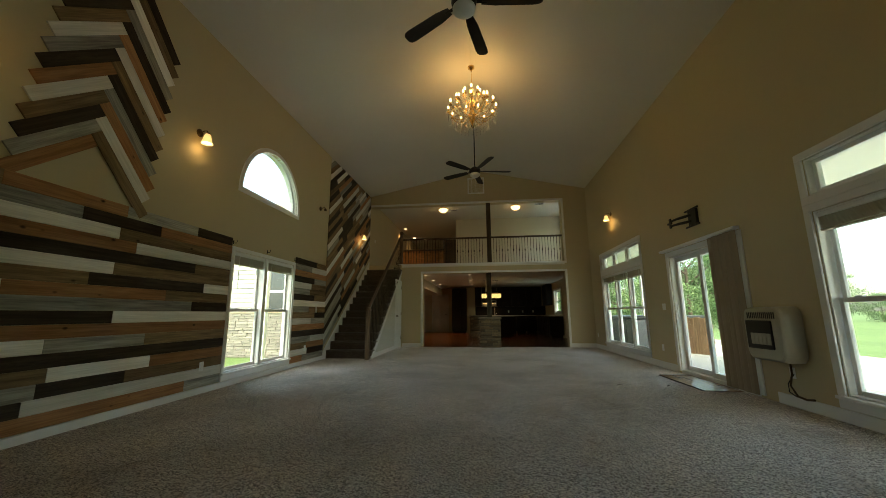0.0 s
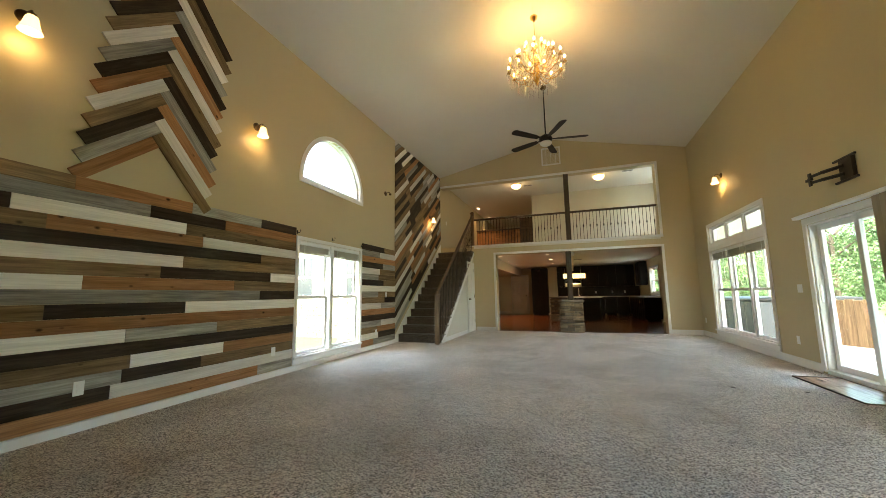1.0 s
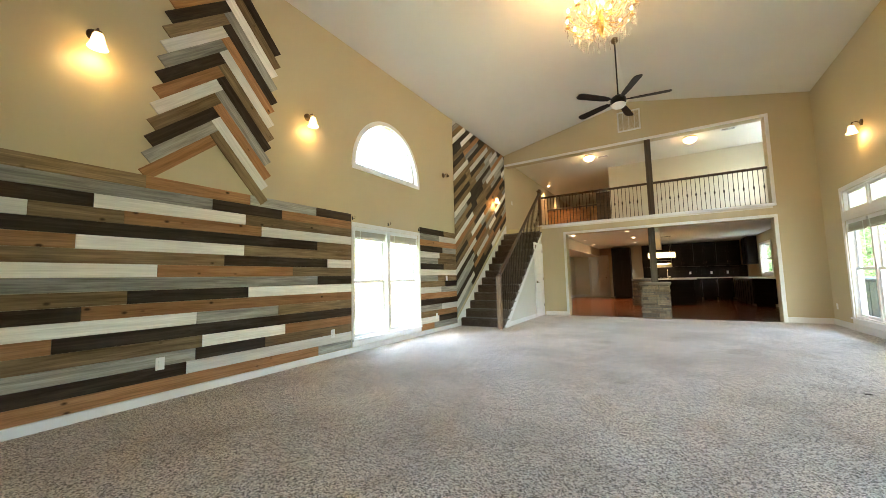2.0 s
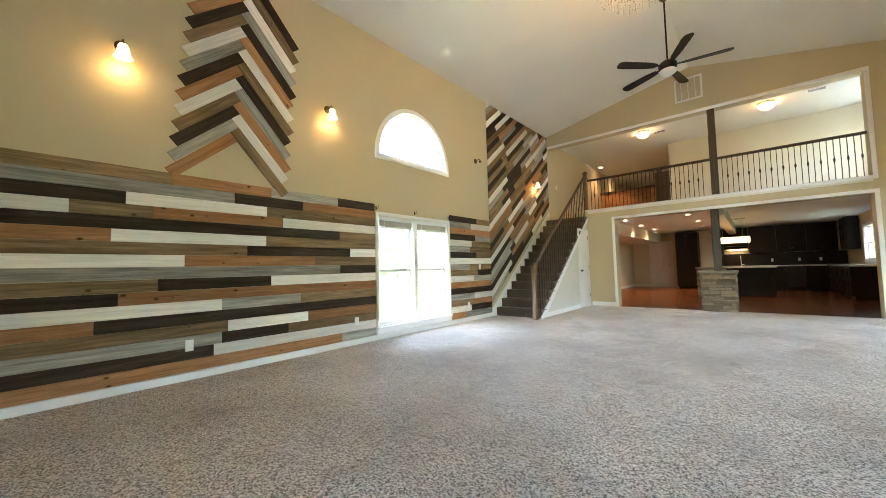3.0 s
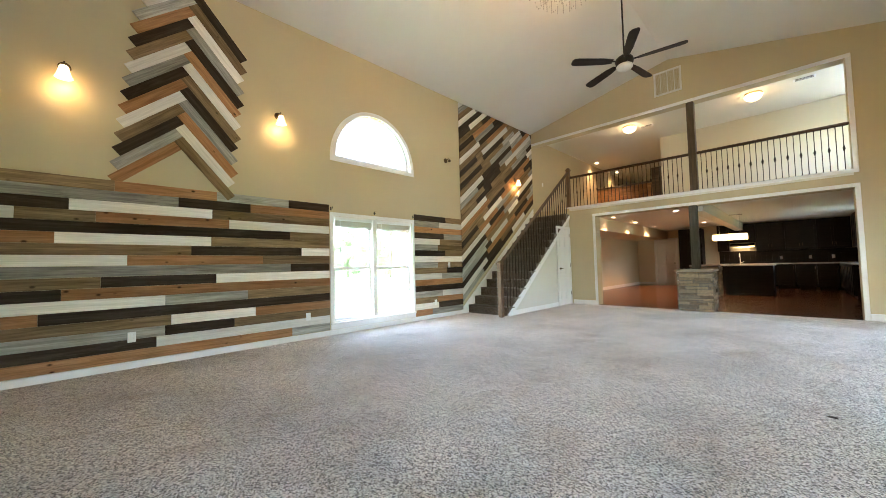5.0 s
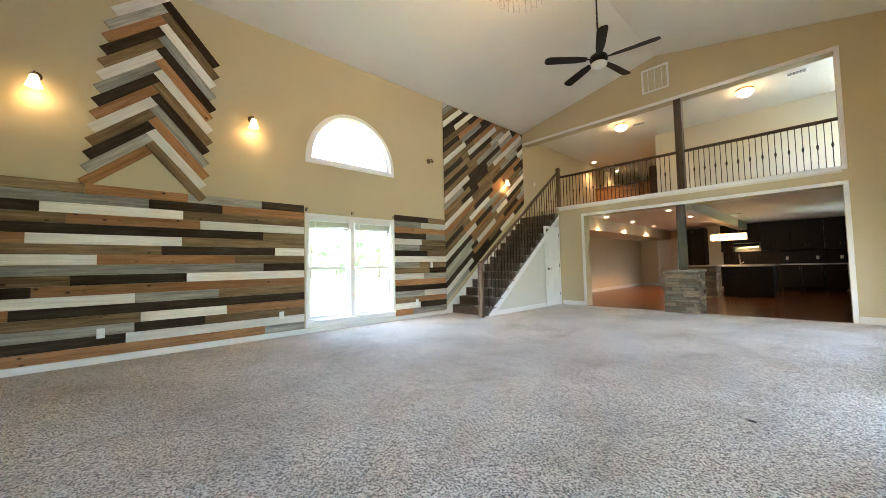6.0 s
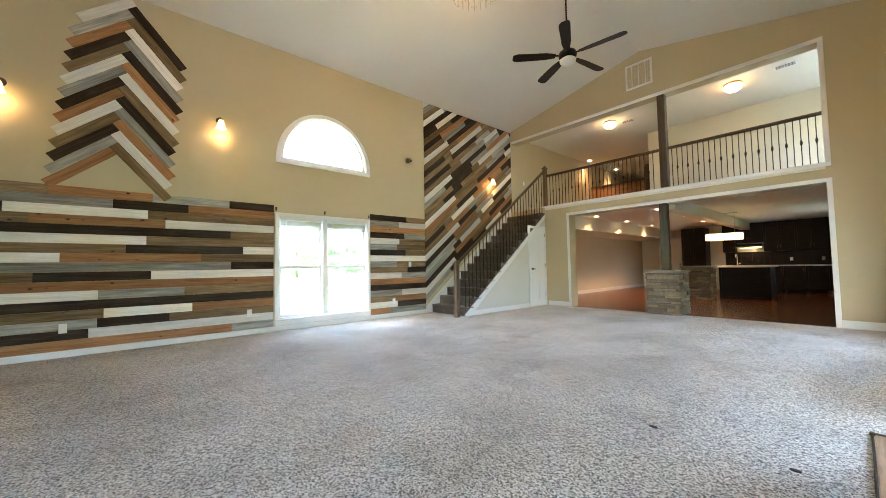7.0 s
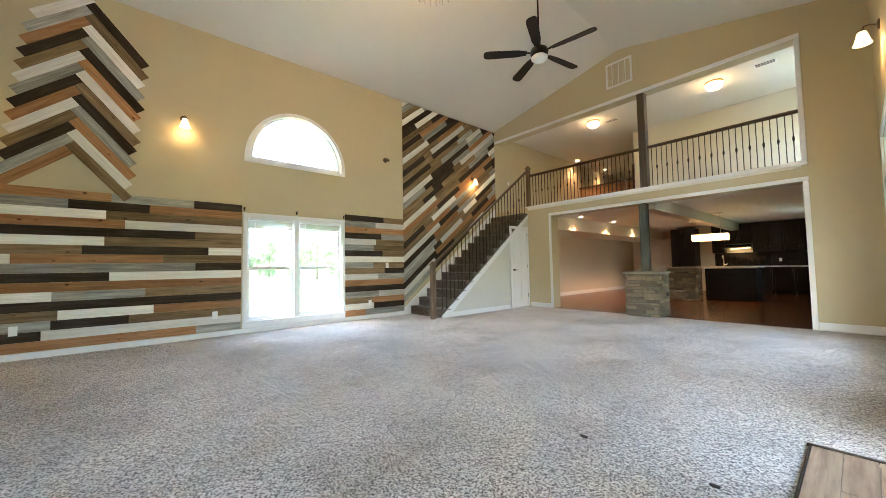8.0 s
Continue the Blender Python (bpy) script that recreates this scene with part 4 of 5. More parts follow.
# ---------------------------------------------------------------- kitchen beyond the opening
def strips(name, x0, y0, x1, y1, top, w, along, mat, label, seed):
    """Floor boards side by side, joints staggered, joined in one sheet."""
    rnd = random.Random(seed)
    bm = B()
    lo, hi = (x0, x1) if along == "y" else (y0, y1)
    a0, a1 = (y0, y1) if along == "y" else (x0, x1)
    k = lo
    while k < hi - 0.01:
        k2 = min(k + w, hi)
        s = a0
        while s < a1 - 0.01:
            e = min(s + rnd.uniform(0.7, 1.5), a1)
            if along == "y":
                box(bm, k + 0.001, s + 0.001, top - 0.02, k2 - 0.001, e - 0.001, top - rnd.random() * 0.0006)
            else:
                box(bm, s + 0.001, k + 0.001, top - 0.02, e - 0.001, k2 - 0.001, top - rnd.random() * 0.0006)
            s = e
        k = k2
    return structure(name, bm, mat, label, "floor")


def floor_wood(name, dark, light, rough):
    m, n, l, b = material(name, light, rough)
    tc, geo = n.new("ShaderNodeTexCoord"), n.new("ShaderNodeNewGeometry")
    g = noise_tex(n, l, 14, 6, 0.6, tc.outputs["Object"], (2.4, 0.2, 1))
    r = ramp(n, [(0.3, dark), (0.72, light)])
    l.new(g.outputs[0], r.inputs[0])
    hsv, mr = n.new("ShaderNodeHueSaturation"), n.new("ShaderNodeMapRange")
    mr.inputs[3].default_value, mr.inputs[4].default_value = 0.7, 1.3
    l.new(geo.outputs["Random Per Island"], mr.inputs[0])
    l.new(mr.outputs[0], hsv.inputs["Value"])
    l.new(r.outputs[0], hsv.inputs["Color"])
    l.new(hsv.outputs[0], b.inputs["Base Color"])
    bump(n, l, g.outputs[0], 0.08, 0.003, b)
    return m


MAT["redfloor"] = floor_wood("red_hardwood_floor", (0.085, 0.029, 0.011), (0.185, 0.068, 0.028), 0.22)
MAT["patchfloor"] = floor_wood("laminate_patch", (0.17, 0.11, 0.07), (0.34, 0.24, 0.165), 0.25)
bm = B()
box(bm, 0, 0.02, -0.2, XR, 9.4, -0.022)
structure("ground_slab", bm, MAT["mortar"], "concrete slab under the kitchen floor", "ground")
strips("floor_kitchen", 0, 0.02, XR, 9.4, 0.0, 0.13, "y", MAT["redfloor"], "reddish hardwood kitchen floor with a dull gloss", 21)
strips("floor_patch", 6.60, -6.20, XR - 0.02, -5.0, 0.012, 0.122, "y", MAT["patchfloor"], "brown laminate landing let into the carpet by the patio door", 22)
bm = B()
box(bm, 6.58, -5.0, 0.0, XR - 0.02, -4.975, 0.018, 0.003)
box(bm, 6.587, -6.20, 0.0, 6.599, -5.0, 0.014, 0.002)
structure("trim_landing", bm, MAT["k"], "dark edge strip round the laminate landing", "trim")

bm = B()
box(bm, 2.04, 8.6, 0, XR, 8.72, KIT_CEIL)
structure("wall_kitchen_back", bm, MAT["cream"], "cream wall behind the kitchen cabinets")
bm = B()
box(bm, 3.86, FW, 2.19, 4.10, 8.6, KIT_CEIL)
structure("wall_beam", bm, MAT["cream"], "cream drop beam across the kitchen ceiling")
trim_box("baseboard_kitchen", "white baseboard in the room beyond", (0.08, 3.0, 0, 0.095, 9.4, 0.12), (0.10, 9.385, 0, 0.78, 9.4, 0.12))

kd = tagged(thing("door_3", "white panelled door at the back of the kitchen, shut", "door", (1.27, 9.4, 0)), kind="structure")
bm = B()
box(bm, -0.40, -0.03, 0.005, 0.40, -0.002, 2.04, 0.003)
for zz, hh in ((0.16, 0.7), (1.0, 0.85)):
    for xx in (-0.31, 0.04):
        box(bm, xx, -0.038, zz, xx + 0.27, -0.028, zz + hh, 0.006)
part("leaf", bm, MAT["trim"], kd)
bm = B()
for bx in ((-0.48, -0.04, 0, -0.405, 0, 2.12), (0.405, -0.04, 0, 0.48, 0, 2.12), (-0.405, -0.04, 2.045, 0.405, 0, 2.12)):
    box(bm, *bx, bev=0.004)
part("casing", bm, MAT["trim"], kd)
bm = B()
ball(bm, 0.03, Matrix.Translation((0.33, -0.075, 0.98)))
rod(bm, (0.33, -0.03, 0.98), (0.33, -0.06, 0.98), 0.012)
part("knob", bm, MAT["bronze"], kd)


def cabinet(label, x0, y0, z0, x1, y1, z1, doors, face="-y", handle=True, toe=0.0):
    """A cabinet unit with shaker doors on the given face."""
    c = thing("cabinet", label, "cabinet", (0, 0, 0), "kitchen cabinets")
    bm = B()
    box(bm, x0, y0, z0 + toe, x1, y1, z1, 0.003)
    if toe:
        box(bm, x0 + 0.05, y0 + 0.06, z0, x1 - 0.05, y1 - 0.02, z0 + toe)
    part("body", bm, MAT["espresso"], c)
    lo, hi = (x0, x1) if face == "-y" else (y0, y1)
    w = (hi - lo) / doors
    for i in range(doors):
        a, b = lo + i * w + 0.005, lo + (i + 1) * w - 0.005
        zz0, zz1 = z0 + toe + 0.01, z1 - 0.01
        bm = B()
        f = 0.055
        for u0, v0, u1, v1, dp in ((a, zz0, a + f, zz1, 0.02), (b - f, zz0, b, zz1, 0.02), (a + f, zz0, b - f, zz0 + f, 0.02), (a + f, zz1 - f, b - f, zz1, 0.02), (a + f, zz0 + f, b - f, zz1 - f, 0.010)):
            if face == "-y":
                box(bm, u0, y0 - dp, v0, u1, y0 - 0.001, v1, 0.002)
            else:
                box(bm, x0 - dp, u0, v0, x0 - 0.001, u1, v1, 0.002)
        door = part("door", bm, MAT["espresso"], c)
        if handle:
            bm = B()
            hx = b - 0.035 if i % 2 == 0 else a + 0.035
            hz = zz1 - 0.16 if z0 < 1 else zz0 + 0.10
            if face == "-y":
                rod(bm, (hx, y0 - 0.045, hz), (hx, y0 - 0.045, hz + 0.1), 0.006)
                for q in (0.01, 0.09):
                    rod(bm, (hx, y0 - 0.045, hz + q), (hx, y0 - 0.018, hz + q), 0.004, 6)
            else:
                rod(bm, (x0 - 0.045, hx, hz), (x0 - 0.045, hx, hz + 0.1), 0.006)
                for q in (0.01, 0.09):
                    rod(bm, (x0 - 0.045, hx, hz + q), (x0 - 0.018, hx, hz + q), 0.004, 6)
            part("handle", bm, MAT["bronze"], door)
    return c


cabinet("tall espresso pantry cabinet with two doors", 2.06, 7.95, 0, 2.84, 8.595, 2.36, 2, toe=0.1)
for k in range(4):
    if k != 0:
        cabinet("espresso wall cabinet with shaker doors", 3.66 + k * 0.79, 8.25, 1.40, 4.445 + k * 0.79, 8.595, 2.42, 2)
    cabinet("espresso base cabinet with shaker doors", 4.42 + k * 0.52, 8.0, 0, 4.935 + k * 0.52, 8.595, 0.88, 1, toe=0.1)
cabinet("narrow espresso wall cabinet beside the hood", 3.30, 8.25, 1.40, 3.66, 8.595, 2.42, 1)
cabinet("narrow espresso base cabinet beside the stove", 3.30, 8.0, 0, 3.66, 8.595, 0.88, 1, toe=0.1)
for k in range(4):
    cabinet("espresso base cabinet along the window wall", 6.52, 4.3 + k * 0.90, 0, XR - 0.02, 5.195 + k * 0.90, 0.88, 2, face="-x", toe=0.1)
cabinet("espresso kitchen island with a plain panelled front", 3.90, 4.58, 0, 5.02, 5.50, 0.89, 1, handle=False, toe=0.0)
cabinet("short espresso wall cabinet above the stove", 3.67, 8.30, 1.72, 4.44, 8.595, 2.42, 2)
cabinet("espresso wall cabinet beside the kitchen window", 6.80, 6.5, 1.40, XR - 0.02, 7.6, 2.42, 2, face="-x")


def worktop(label, *boxes):
    c = thing("worktop", label, "countertop")
    bm = B()
    for b in boxes:
        box(bm, *b, bev=0.006)
    part("slab", bm, MAT["counter"], c)


worktop("pale polished stone worktop on the island", (3.88, 4.46, 0.891, 5.08, 5.54, 0.93))
worktop("pale polished stone worktop along the kitchen walls", (4.42, 7.97, 0.881, 6.50, 8.595, 0.922), (3.28, 7.97, 0.881, 3.66, 8.595, 0.922), (6.49, 4.27, 0.881, XR - 0.02, 8.595, 0.920))

bs = thing("backsplash", "dark tiled backsplash behind the counter", "backsplash")
bm = B()
box(bm, 3.30, 8.593, 0.923, XR - 0.03, 8.599, 1.398)
part("backing", bm, MAT["espresso"], bs)
n_t = 24
for r in range(3):
    for k in range(n_t):
        bm = B()
        w = (XR - 0.03 - 3.30) / n_t
        box(bm, 3.30 + k * w + 0.002, 8.585, 0.925 + r * 0.157, 3.30 + (k + 1) * w - 0.002, 8.598, 0.925 + r * 0.157 + 0.153, 0.002)
        part("tile", bm, MAT["espresso"], bs)
for xx in (5.10, 5.85, 6.40):
    o = thing("outlet", "white plastic outlet plate on the backsplash", "outlet", (xx, 8.584, 1.12), "wall plates")
    bm = B()
    box(bm, -0.036, -0.006, -0.058, 0.036, 0, 0.058, 0.003)
    part("plate", bm, MAT["white_plastic"], o)
    for q in (-0.022, 0.022):
        bm = B()
        box(bm, -0.015, -0.009, q - 0.012, 0.015, -0.006, q + 0.012, 0.002)
        part("socket", bm, MAT["white_plastic"], o)

hood = thing("range_hood", "steel under-cabinet range hood with its lamp on", "range hood", (4.05, 8.583, 1.53))
bm = B()
prism(bm, [(-0.002, 0.0), (-0.48, 0.0), (-0.48, 0.05), (-0.30, 0.15), (-0.002, 0.15)], "x", -0.36, 0.36)
part("shell", bm, MAT["chrome"], hood)
bm = B()
box(bm, -0.22, -0.40, -0.008, 0.22, -0.20, -0.001)
part("lamp_lens", bm, MAT["dome"], hood, "lit lamp lens")
lamp("hood_glow", "POINT", (4.05, 8.25, 1.40), 0.25, SOFTWARM, 0.08)

stove = thing("stove", "black slide-in kitchen stove", "stove", (4.04, 8.3, 0))
bm = B()
box(bm, -0.37, -0.32, 0.02, 0.37, 0.29, 0.91, 0.01)
part("body", bm, MAT["black"], stove)
bm = B()
box(bm, -0.32, -0.335, 0.25, 0.32, -0.321, 0.70, 0.006)
part("oven_door", bm, MAT["iron"], stove)
bm = B()
rod(bm, (-0.30, -0.375, 0.76), (0.30, -0.375, 0.76), 0.012)
for q in (-0.28, 0.28):
    rod(bm, (q, -0.375, 0.76), (q, -0.322, 0.76), 0.008)
part("door_handle", bm, MAT["chrome"], stove)

fc = thing("faucet", "tall chrome gooseneck kitchen faucet", "faucet", (4.25, 5.10, 0.93))
bm = B()
cyl(bm, 0.028, 0.024, 0.03, Matrix())
tube(bm, [(0, 0, 0.02), (0, 0, 0.26), (0, -0.02, 0.31), (0, -0.07, 0.345), (0, -0.12, 0.34), (0, -0.16, 0.30), (0, -0.17, 0.24)], 0.013, 8)
part("spout", bm, MAT["chrome"], fc, smooth=True)
bm = B()
rod(bm, (0.02, 0, 0.05), (0.09, 0, 0.09), 0.008)
part("lever", bm, MAT["chrome"], fc)

pend = thing("linear_pendant", "lit linear crystal pendant lamp over the kitchen island", "pendant lamp", (4.10, 4.42, 1.67))
bm = B()
for q in (-0.25, 0.25):
    rod(bm, (q, 0, 0.20), (q, 0, KIT_CEIL - 1.67 - 0.02), 0.006)
box(bm, -0.32, -0.05, KIT_CEIL - 1.67 - 0.025, 0.32, 0.05, KIT_CEIL - 1.67, 0.005)
box(bm, -0.42, -0.12, 0.19, 0.42, 0.12, 0.205, 0.003)
part("frame", bm, MAT["chrome"], pend)
for k in range(12):
    xx = -0.385 + k * 0.07
    for yy in (-0.10, 0.10):
        bm = B()
        prism(bm, [(xx - 0.031, 0.185), (xx + 0.031, 0.185), (xx + 0.031, 0.025), (xx, 0.0), (xx - 0.031, 0.025)], "y", yy - 0.008, yy + 0.008)
        part("crystal_prism", bm, MAT["shade"], pend)
lamp("pendant_glow", "POINT", (4.10, 4.42, 1.58), 8, WARM, 0.2)


def can_light(x, y, z, power=0.0):
    c = thing("recessed_light", "lit round recessed ceiling downlight", "ceiling light", (x, y, z), "recessed lights")
    bm = B()
    lathe(bm, [(0.095, 0.0), (0.092, -0.006), (0.070, -0.007), (0.062, -0.002)], Matrix(), 18)
    part("trim_ring", bm, MAT["white_plastic"], c)
    bm = B()
    lathe(bm, [(0.062, -0.002), (0.03, -0.0025), (0.001, -0.003)], Matrix(), 18)
    part("lens", bm, MAT["can"], c)
    if power:
        lamp("downlight_glow", "SPOT", (x, y, z - 0.03), power, (1.0, 0.54, 0.27), 0.06, (x, y, z - 2), 110)


for x, y, p in ((1.62, 1.9, 60), (1.62, 4.0, 85), (1.62, 6.2, 110), (3.24, 1.94, 9), (3.26, 4.1, 0), (3.2, 6.3, 8)):
    can_light(x, y, KIT_CEIL, p)
for x, y, p in ((0.25, 4.35, 45), (0.3, 6.4, 30)):
    can_light(x, y, LOFT_CEIL, p)

# ---------------------------------------------------------------- loft
for x, y in ((2.36, 1.32), (5.0, 1.32)):
    d = thing("flush_ceiling_light", "lit faceted glass flush-mount ceiling light", "ceiling light", (x, y, LOFT_CEIL), "loft ceiling lights")
    bm = B()
    lathe(bm, [(0.001, 0), (0.16, 0.0), (0.165, -0.02), (0.15, -0.035)], Matrix(), 20)
    part("pan", bm, MAT["gold"], d)
    bm = B()
    lathe(bm, [(0.155, -0.035), (0.165, -0.06), (0.15, -0.10), (0.11, -0.145), (0.05, -0.17), (0.001, -0.175)], Matrix(), 10)
    part("bowl", bm, MAT["dome"], d, "lit glass bowl")
    bm = B()
    ball(bm, 0.016, Matrix.Translation((0, 0, -0.185)), 8, 6)
    part("finial", bm, MAT["gold"], d)
    lamp("loft_glow", "POINT", (x, y, LOFT_CEIL - 0.30), 3.6, SOFTWARM, 0.14)

hw_ = thing("half_wall", "reddish-brown wood panelled half wall in the loft", "half wall", (0, 0, 0))
for k in range(9):
    bm = B()
    box(bm, 0.02 + k * 0.22, 4.9, LOFT, 0.02 + k * 0.22 + 0.214, 4.96, LOFT + 1.30, 0.004)
    part("panel", bm, MAT["o"], hw_)
bm = B()
box(bm, 0.01, 4.85, LOFT + 1.30, 2.02, 5.0, LOFT + 1.36, 0.006)
part("cap", bm, MAT["post"], hw_, "dark wooden cap rail")
bc = thing("wardrobe", "tall dark brown wooden wardrobe in the loft", "wardrobe", (2.36, 4.6, LOFT))
bm = B()
box(bm, -0.33, 0, 0, 0.33, 0.5, 1.75, 0.006)
part("body", bm, MAT["post"], bc)
for q in (-0.325, 0.005):
    bm = B()
    box(bm, q, -0.022, 0.06, q + 0.32, -0.001, 1.70, 0.004)
    part("door", bm, MAT["post"], bc)

for x, y in ((5.83, 1.22), (2.72, 1.62)):
    lv = thing("ceiling_register", "white ceiling air register in the loft", "vent", (x, y, LOFT_CEIL), "ceiling registers")
    bm = B()
    box(bm, -0.17, -0.085, -0.007, 0.17, 0.085, 0, 0.003)
    part("frame", bm, MAT["trim"], lv)
    for k in range(6):
        bm = B()
        box(bm, -0.14, -0.066 + k * 0.0235, -0.013, 0.14, -0.052 + k * 0.0235, -0.0075)
        part("slat", bm, MAT["trim"] if k % 2 else MAT["greypost"], lv)

# ---------------------------------------------------------------- heater, television arm
ht = thing("gas_wall_heater", "beige enamel gas wall heater with a dark radiant front", "wall heater", (XR, -6.97, -0.03))
ht.scale = (0.92, 0.76, 1.08)
bm = B()
outline = []
for cy, cz, a0 in ((-0.27, 0.58, 180), (0.27, 0.58, 270), (0.27, 0.91, 0), (-0.27, 0.91, 90)):
    outline += [(cy + 0.11 * math.cos(radians(a0 + 15 * k)), cz + 0.11 * math.sin(radians(a0 + 15 * k))) for k in range(7)]
rings = []
for xx, k in ((-0.012, 1.0), (-0.15, 1.0), (-0.20, 0.985), (-0.228, 0.95), (-0.24, 0.90)):
    rings.append([bm.verts.new((xx, y * k, 0.745 + (z - 0.745) * k)) for y, z in outline])
for p, q in zip(rings, rings[1:]):
    for k in range(len(p)):
        j = (k + 1) % len(p)
        bm.faces.new((p[k], p[j], q[j], q[k]))
bm.faces.new(rings[-1])
bm.faces.new(rings[0][::-1])
bmesh.ops.recalc_face_normals(bm, faces=bm.faces[:])
part("housing", bm, MAT["heater"], ht, smooth=False)
bm = B()
box(bm, -0.252, -0.20, 0.59, -0.236, 0.31, 0.88, 0.012)
part("firebox", bm, MAT["black"], ht, "black firebox opening")
for k in range(5):
    bm = B()
    box(bm, -0.262, -0.17 + k * 0.077, 0.635, -0.250, -0.099 + k * 0.077, 0.75, 0.004)
    part("ceramic_plaque", bm, MAT["heater"], ht)
for k in range(15):
    bm = B()
    yy = -0.27 + k * 0.037
    box(bm, -0.245, yy, 0.90, -0.228, yy + 0.016, 0.965, 0.002)
    part("vent_slot", bm, MAT["black"], ht)
bm = B()
tube(bm, [(-0.05, -0.10, 0.47), (-0.05, -0.10, 0.36), (-0.06, -0.06, 0.24), (-0.05, -0.14, 0.15), (-0.03, -0.25, 0.135), (-0.03, -0.37, 0.15)], 0.011, 8)
part("gas_hose", bm, MAT["bronze"], ht)
bm = B()
tube(bm, [(-0.02, -0.08, 0.35), (-0.035, 0.02, 0.25), (-0.03, 0.03, 0.17), (-0.03, -0.08, 0.14), (-0.03, -0.20, 0.145)], 0.006, 6)
part("power_cord", bm, MAT["black"], ht)
wall_plate(XR, -7.00, 0.36, -1, "outlet")

tv = thing("tv_wall_mount", "black steel articulated television wall mount, empty", "tv mount", (XR, -5.61, 2.48))
tv.scale = (0.82, 0.82, 0.82)
bm = B()
box(bm, -0.05, -0.14, -0.16, -0.001, 0.12, 0.16, 0.004)
part("wall_plate", bm, MAT["black"], tv)
bm = B()
for zz in (-0.06, 0.06):
    rod(bm, (-0.05, 0.02, zz), (-0.16, 0.28, zz * 0.9), 0.028, 8)
    rod(bm, (-0.16, 0.28, zz * 0.9), (-0.20, 0.46, zz * 0.8), 0.024, 8)
part("arm", bm, MAT["black"], tv)
bm = B()
box(bm, -0.225, 0.43, -0.10, -0.20, 0.49, 0.10, 0.004)
box(bm, -0.235, 0.40, -0.02, -0.20, 0.54, 0.02, 0.004)
part("tilt_head", bm, MAT["black"], tv)
for zz in (-0.17, 0.15):
    bm = B()
    box(bm, -0.06, -0.22, zz, -0.03, 0.22, zz + 0.03, 0.004)
    part("brace", bm, MAT["black"], tv)

# lint on the carpet
MAT["lint"] = material("dark_lint", (0.05, 0.04, 0.032), 0.95)[0]
for x, y, s in ((5.67, -5.81, 0.024), (6.33, -5.83, 0.022)):
    sp = thing("carpet_lint", "small dark scrap of lint on the carpet", "lint", (x, y, 0.0), "carpet lint")
    bm = B()
    prism(bm, [(s * math.cos(k * 0.9) * (1 + 0.4 * math.sin(k * 2.3)), s * 0.6 * math.sin(k * 0.9)) for k in range(7)], "z", 0.0, 0.006)
    part("scrap", bm, MAT["lint"], sp)

# ---------------------------------------------------------------- outdoors
def grass_material():
    m, n, l, b = material("lawn", (0.07, 0.14, 0.03), 0.9)
    tc = n.new("ShaderNodeTexCoord")
    a = noise_tex(n, l, 0.25, 6, 0.6, tc.outputs["Object"])
    c = noise_tex(n, l, 9, 5, 0.7, tc.outputs["Object"])
    r = ramp(n, [(0.3, (0.055, 0.095, 0.024)), (0.55, (0.10, 0.155, 0.042)), (0.75, (0.16, 0.185, 0.062))])
    mx = n.new("ShaderNodeMath")
    mx.operation = "MULTIPLY_ADD"
    mx.inputs[1].default_value = 0.5
    l.new(c.outputs[0], mx.inputs[0])
    h = n.new("ShaderNodeMath")
    h.operation = "MULTIPLY"
    h.inputs[1].default_value = 0.5
    l.new(a.outputs[0], h.inputs[0])
    l.new(h.outputs[0], mx.inputs[2])
    l.new(mx.outputs[0], r.inputs[0])
    l.new(r.outputs[0], b.inputs["Base Color"])
    bump(n, l, c.outputs[0], 0.8, 0.05, b)
    return m


MAT["lawn"] = grass_material()
MAT["concrete"] = paint("patio_concrete", (0.42, 0.405, 0.375), 0.85, 0.5, 0.12)
MAT["wingstone"] = wood("grey_ledge_stone", (0.10, 0.095, 0.085), (0.25, 0.235, 0.21), 0.9, 0.6)
MAT["siding"] = paint("siding_cream", (0.27, 0.265, 0.245), 0.6, 0.05)
MAT["roof"] = paint("roof_shingle", (0.06, 0.055, 0.05), 0.9, 0.6)
bm = B()
g = 1500
vs = [bm.verts.new(p) for p in ((-g, -g, -0.25), (g, -g, -0.25), (g, g, -0.25), (-g, g, -0.25))]
bm.faces.new(vs)
structure("ground", bm, MAT["lawn"], "mown green lawn reaching to the trees", "lawn")
bm = B()
for i in range(3):
    for j in range(6):
        box(bm, XO + i * 2.0 + 0.006, -13 + j * 3.0 + 0.006, -0.30, XO + (i + 1) * 2.0 - 0.006, -13 + (j + 1) * 3.0 - 0.006, -0.10, 0.006)
structure("pavement_patio", bm, MAT["concrete"], "pale concrete patio slabs outside the sliding door", "patio")
bm = B()
for j in range(2):
    box(bm, -1.1, -6.9 + j * 1.5, -0.30, -WALL, -5.406 + j * 1.5, -0.10, 0.006)
structure("pavement_walk", bm, MAT["concrete"], "pale concrete walk outside the twin window", "patio")

# porch roof along the patio side
bm = B()
PORCH = 2.2
prism(bm, [(XO + 0.01, 2.80), (XO + PORCH, 2.80), (XO + PORCH, 2.98), (XO + 0.01, 3.55)], "y", -13.4, 4.0)
structure("roof_porch", bm, MAT["trim"], "white porch roof over the patio outside the long wall")
for yy in (-11.2, 1.8):
    post = tagged(thing("post_porch", "white square porch post on the patio", "post", (XO + PORCH - 0.15, yy, -0.10)), kind="structure")
    bm = B()
    box(bm, -0.07, -0.07, 0, 0.07, 0.07, 2.90, 0.006)
    part("shaft", bm, MAT["vinyl"], post)

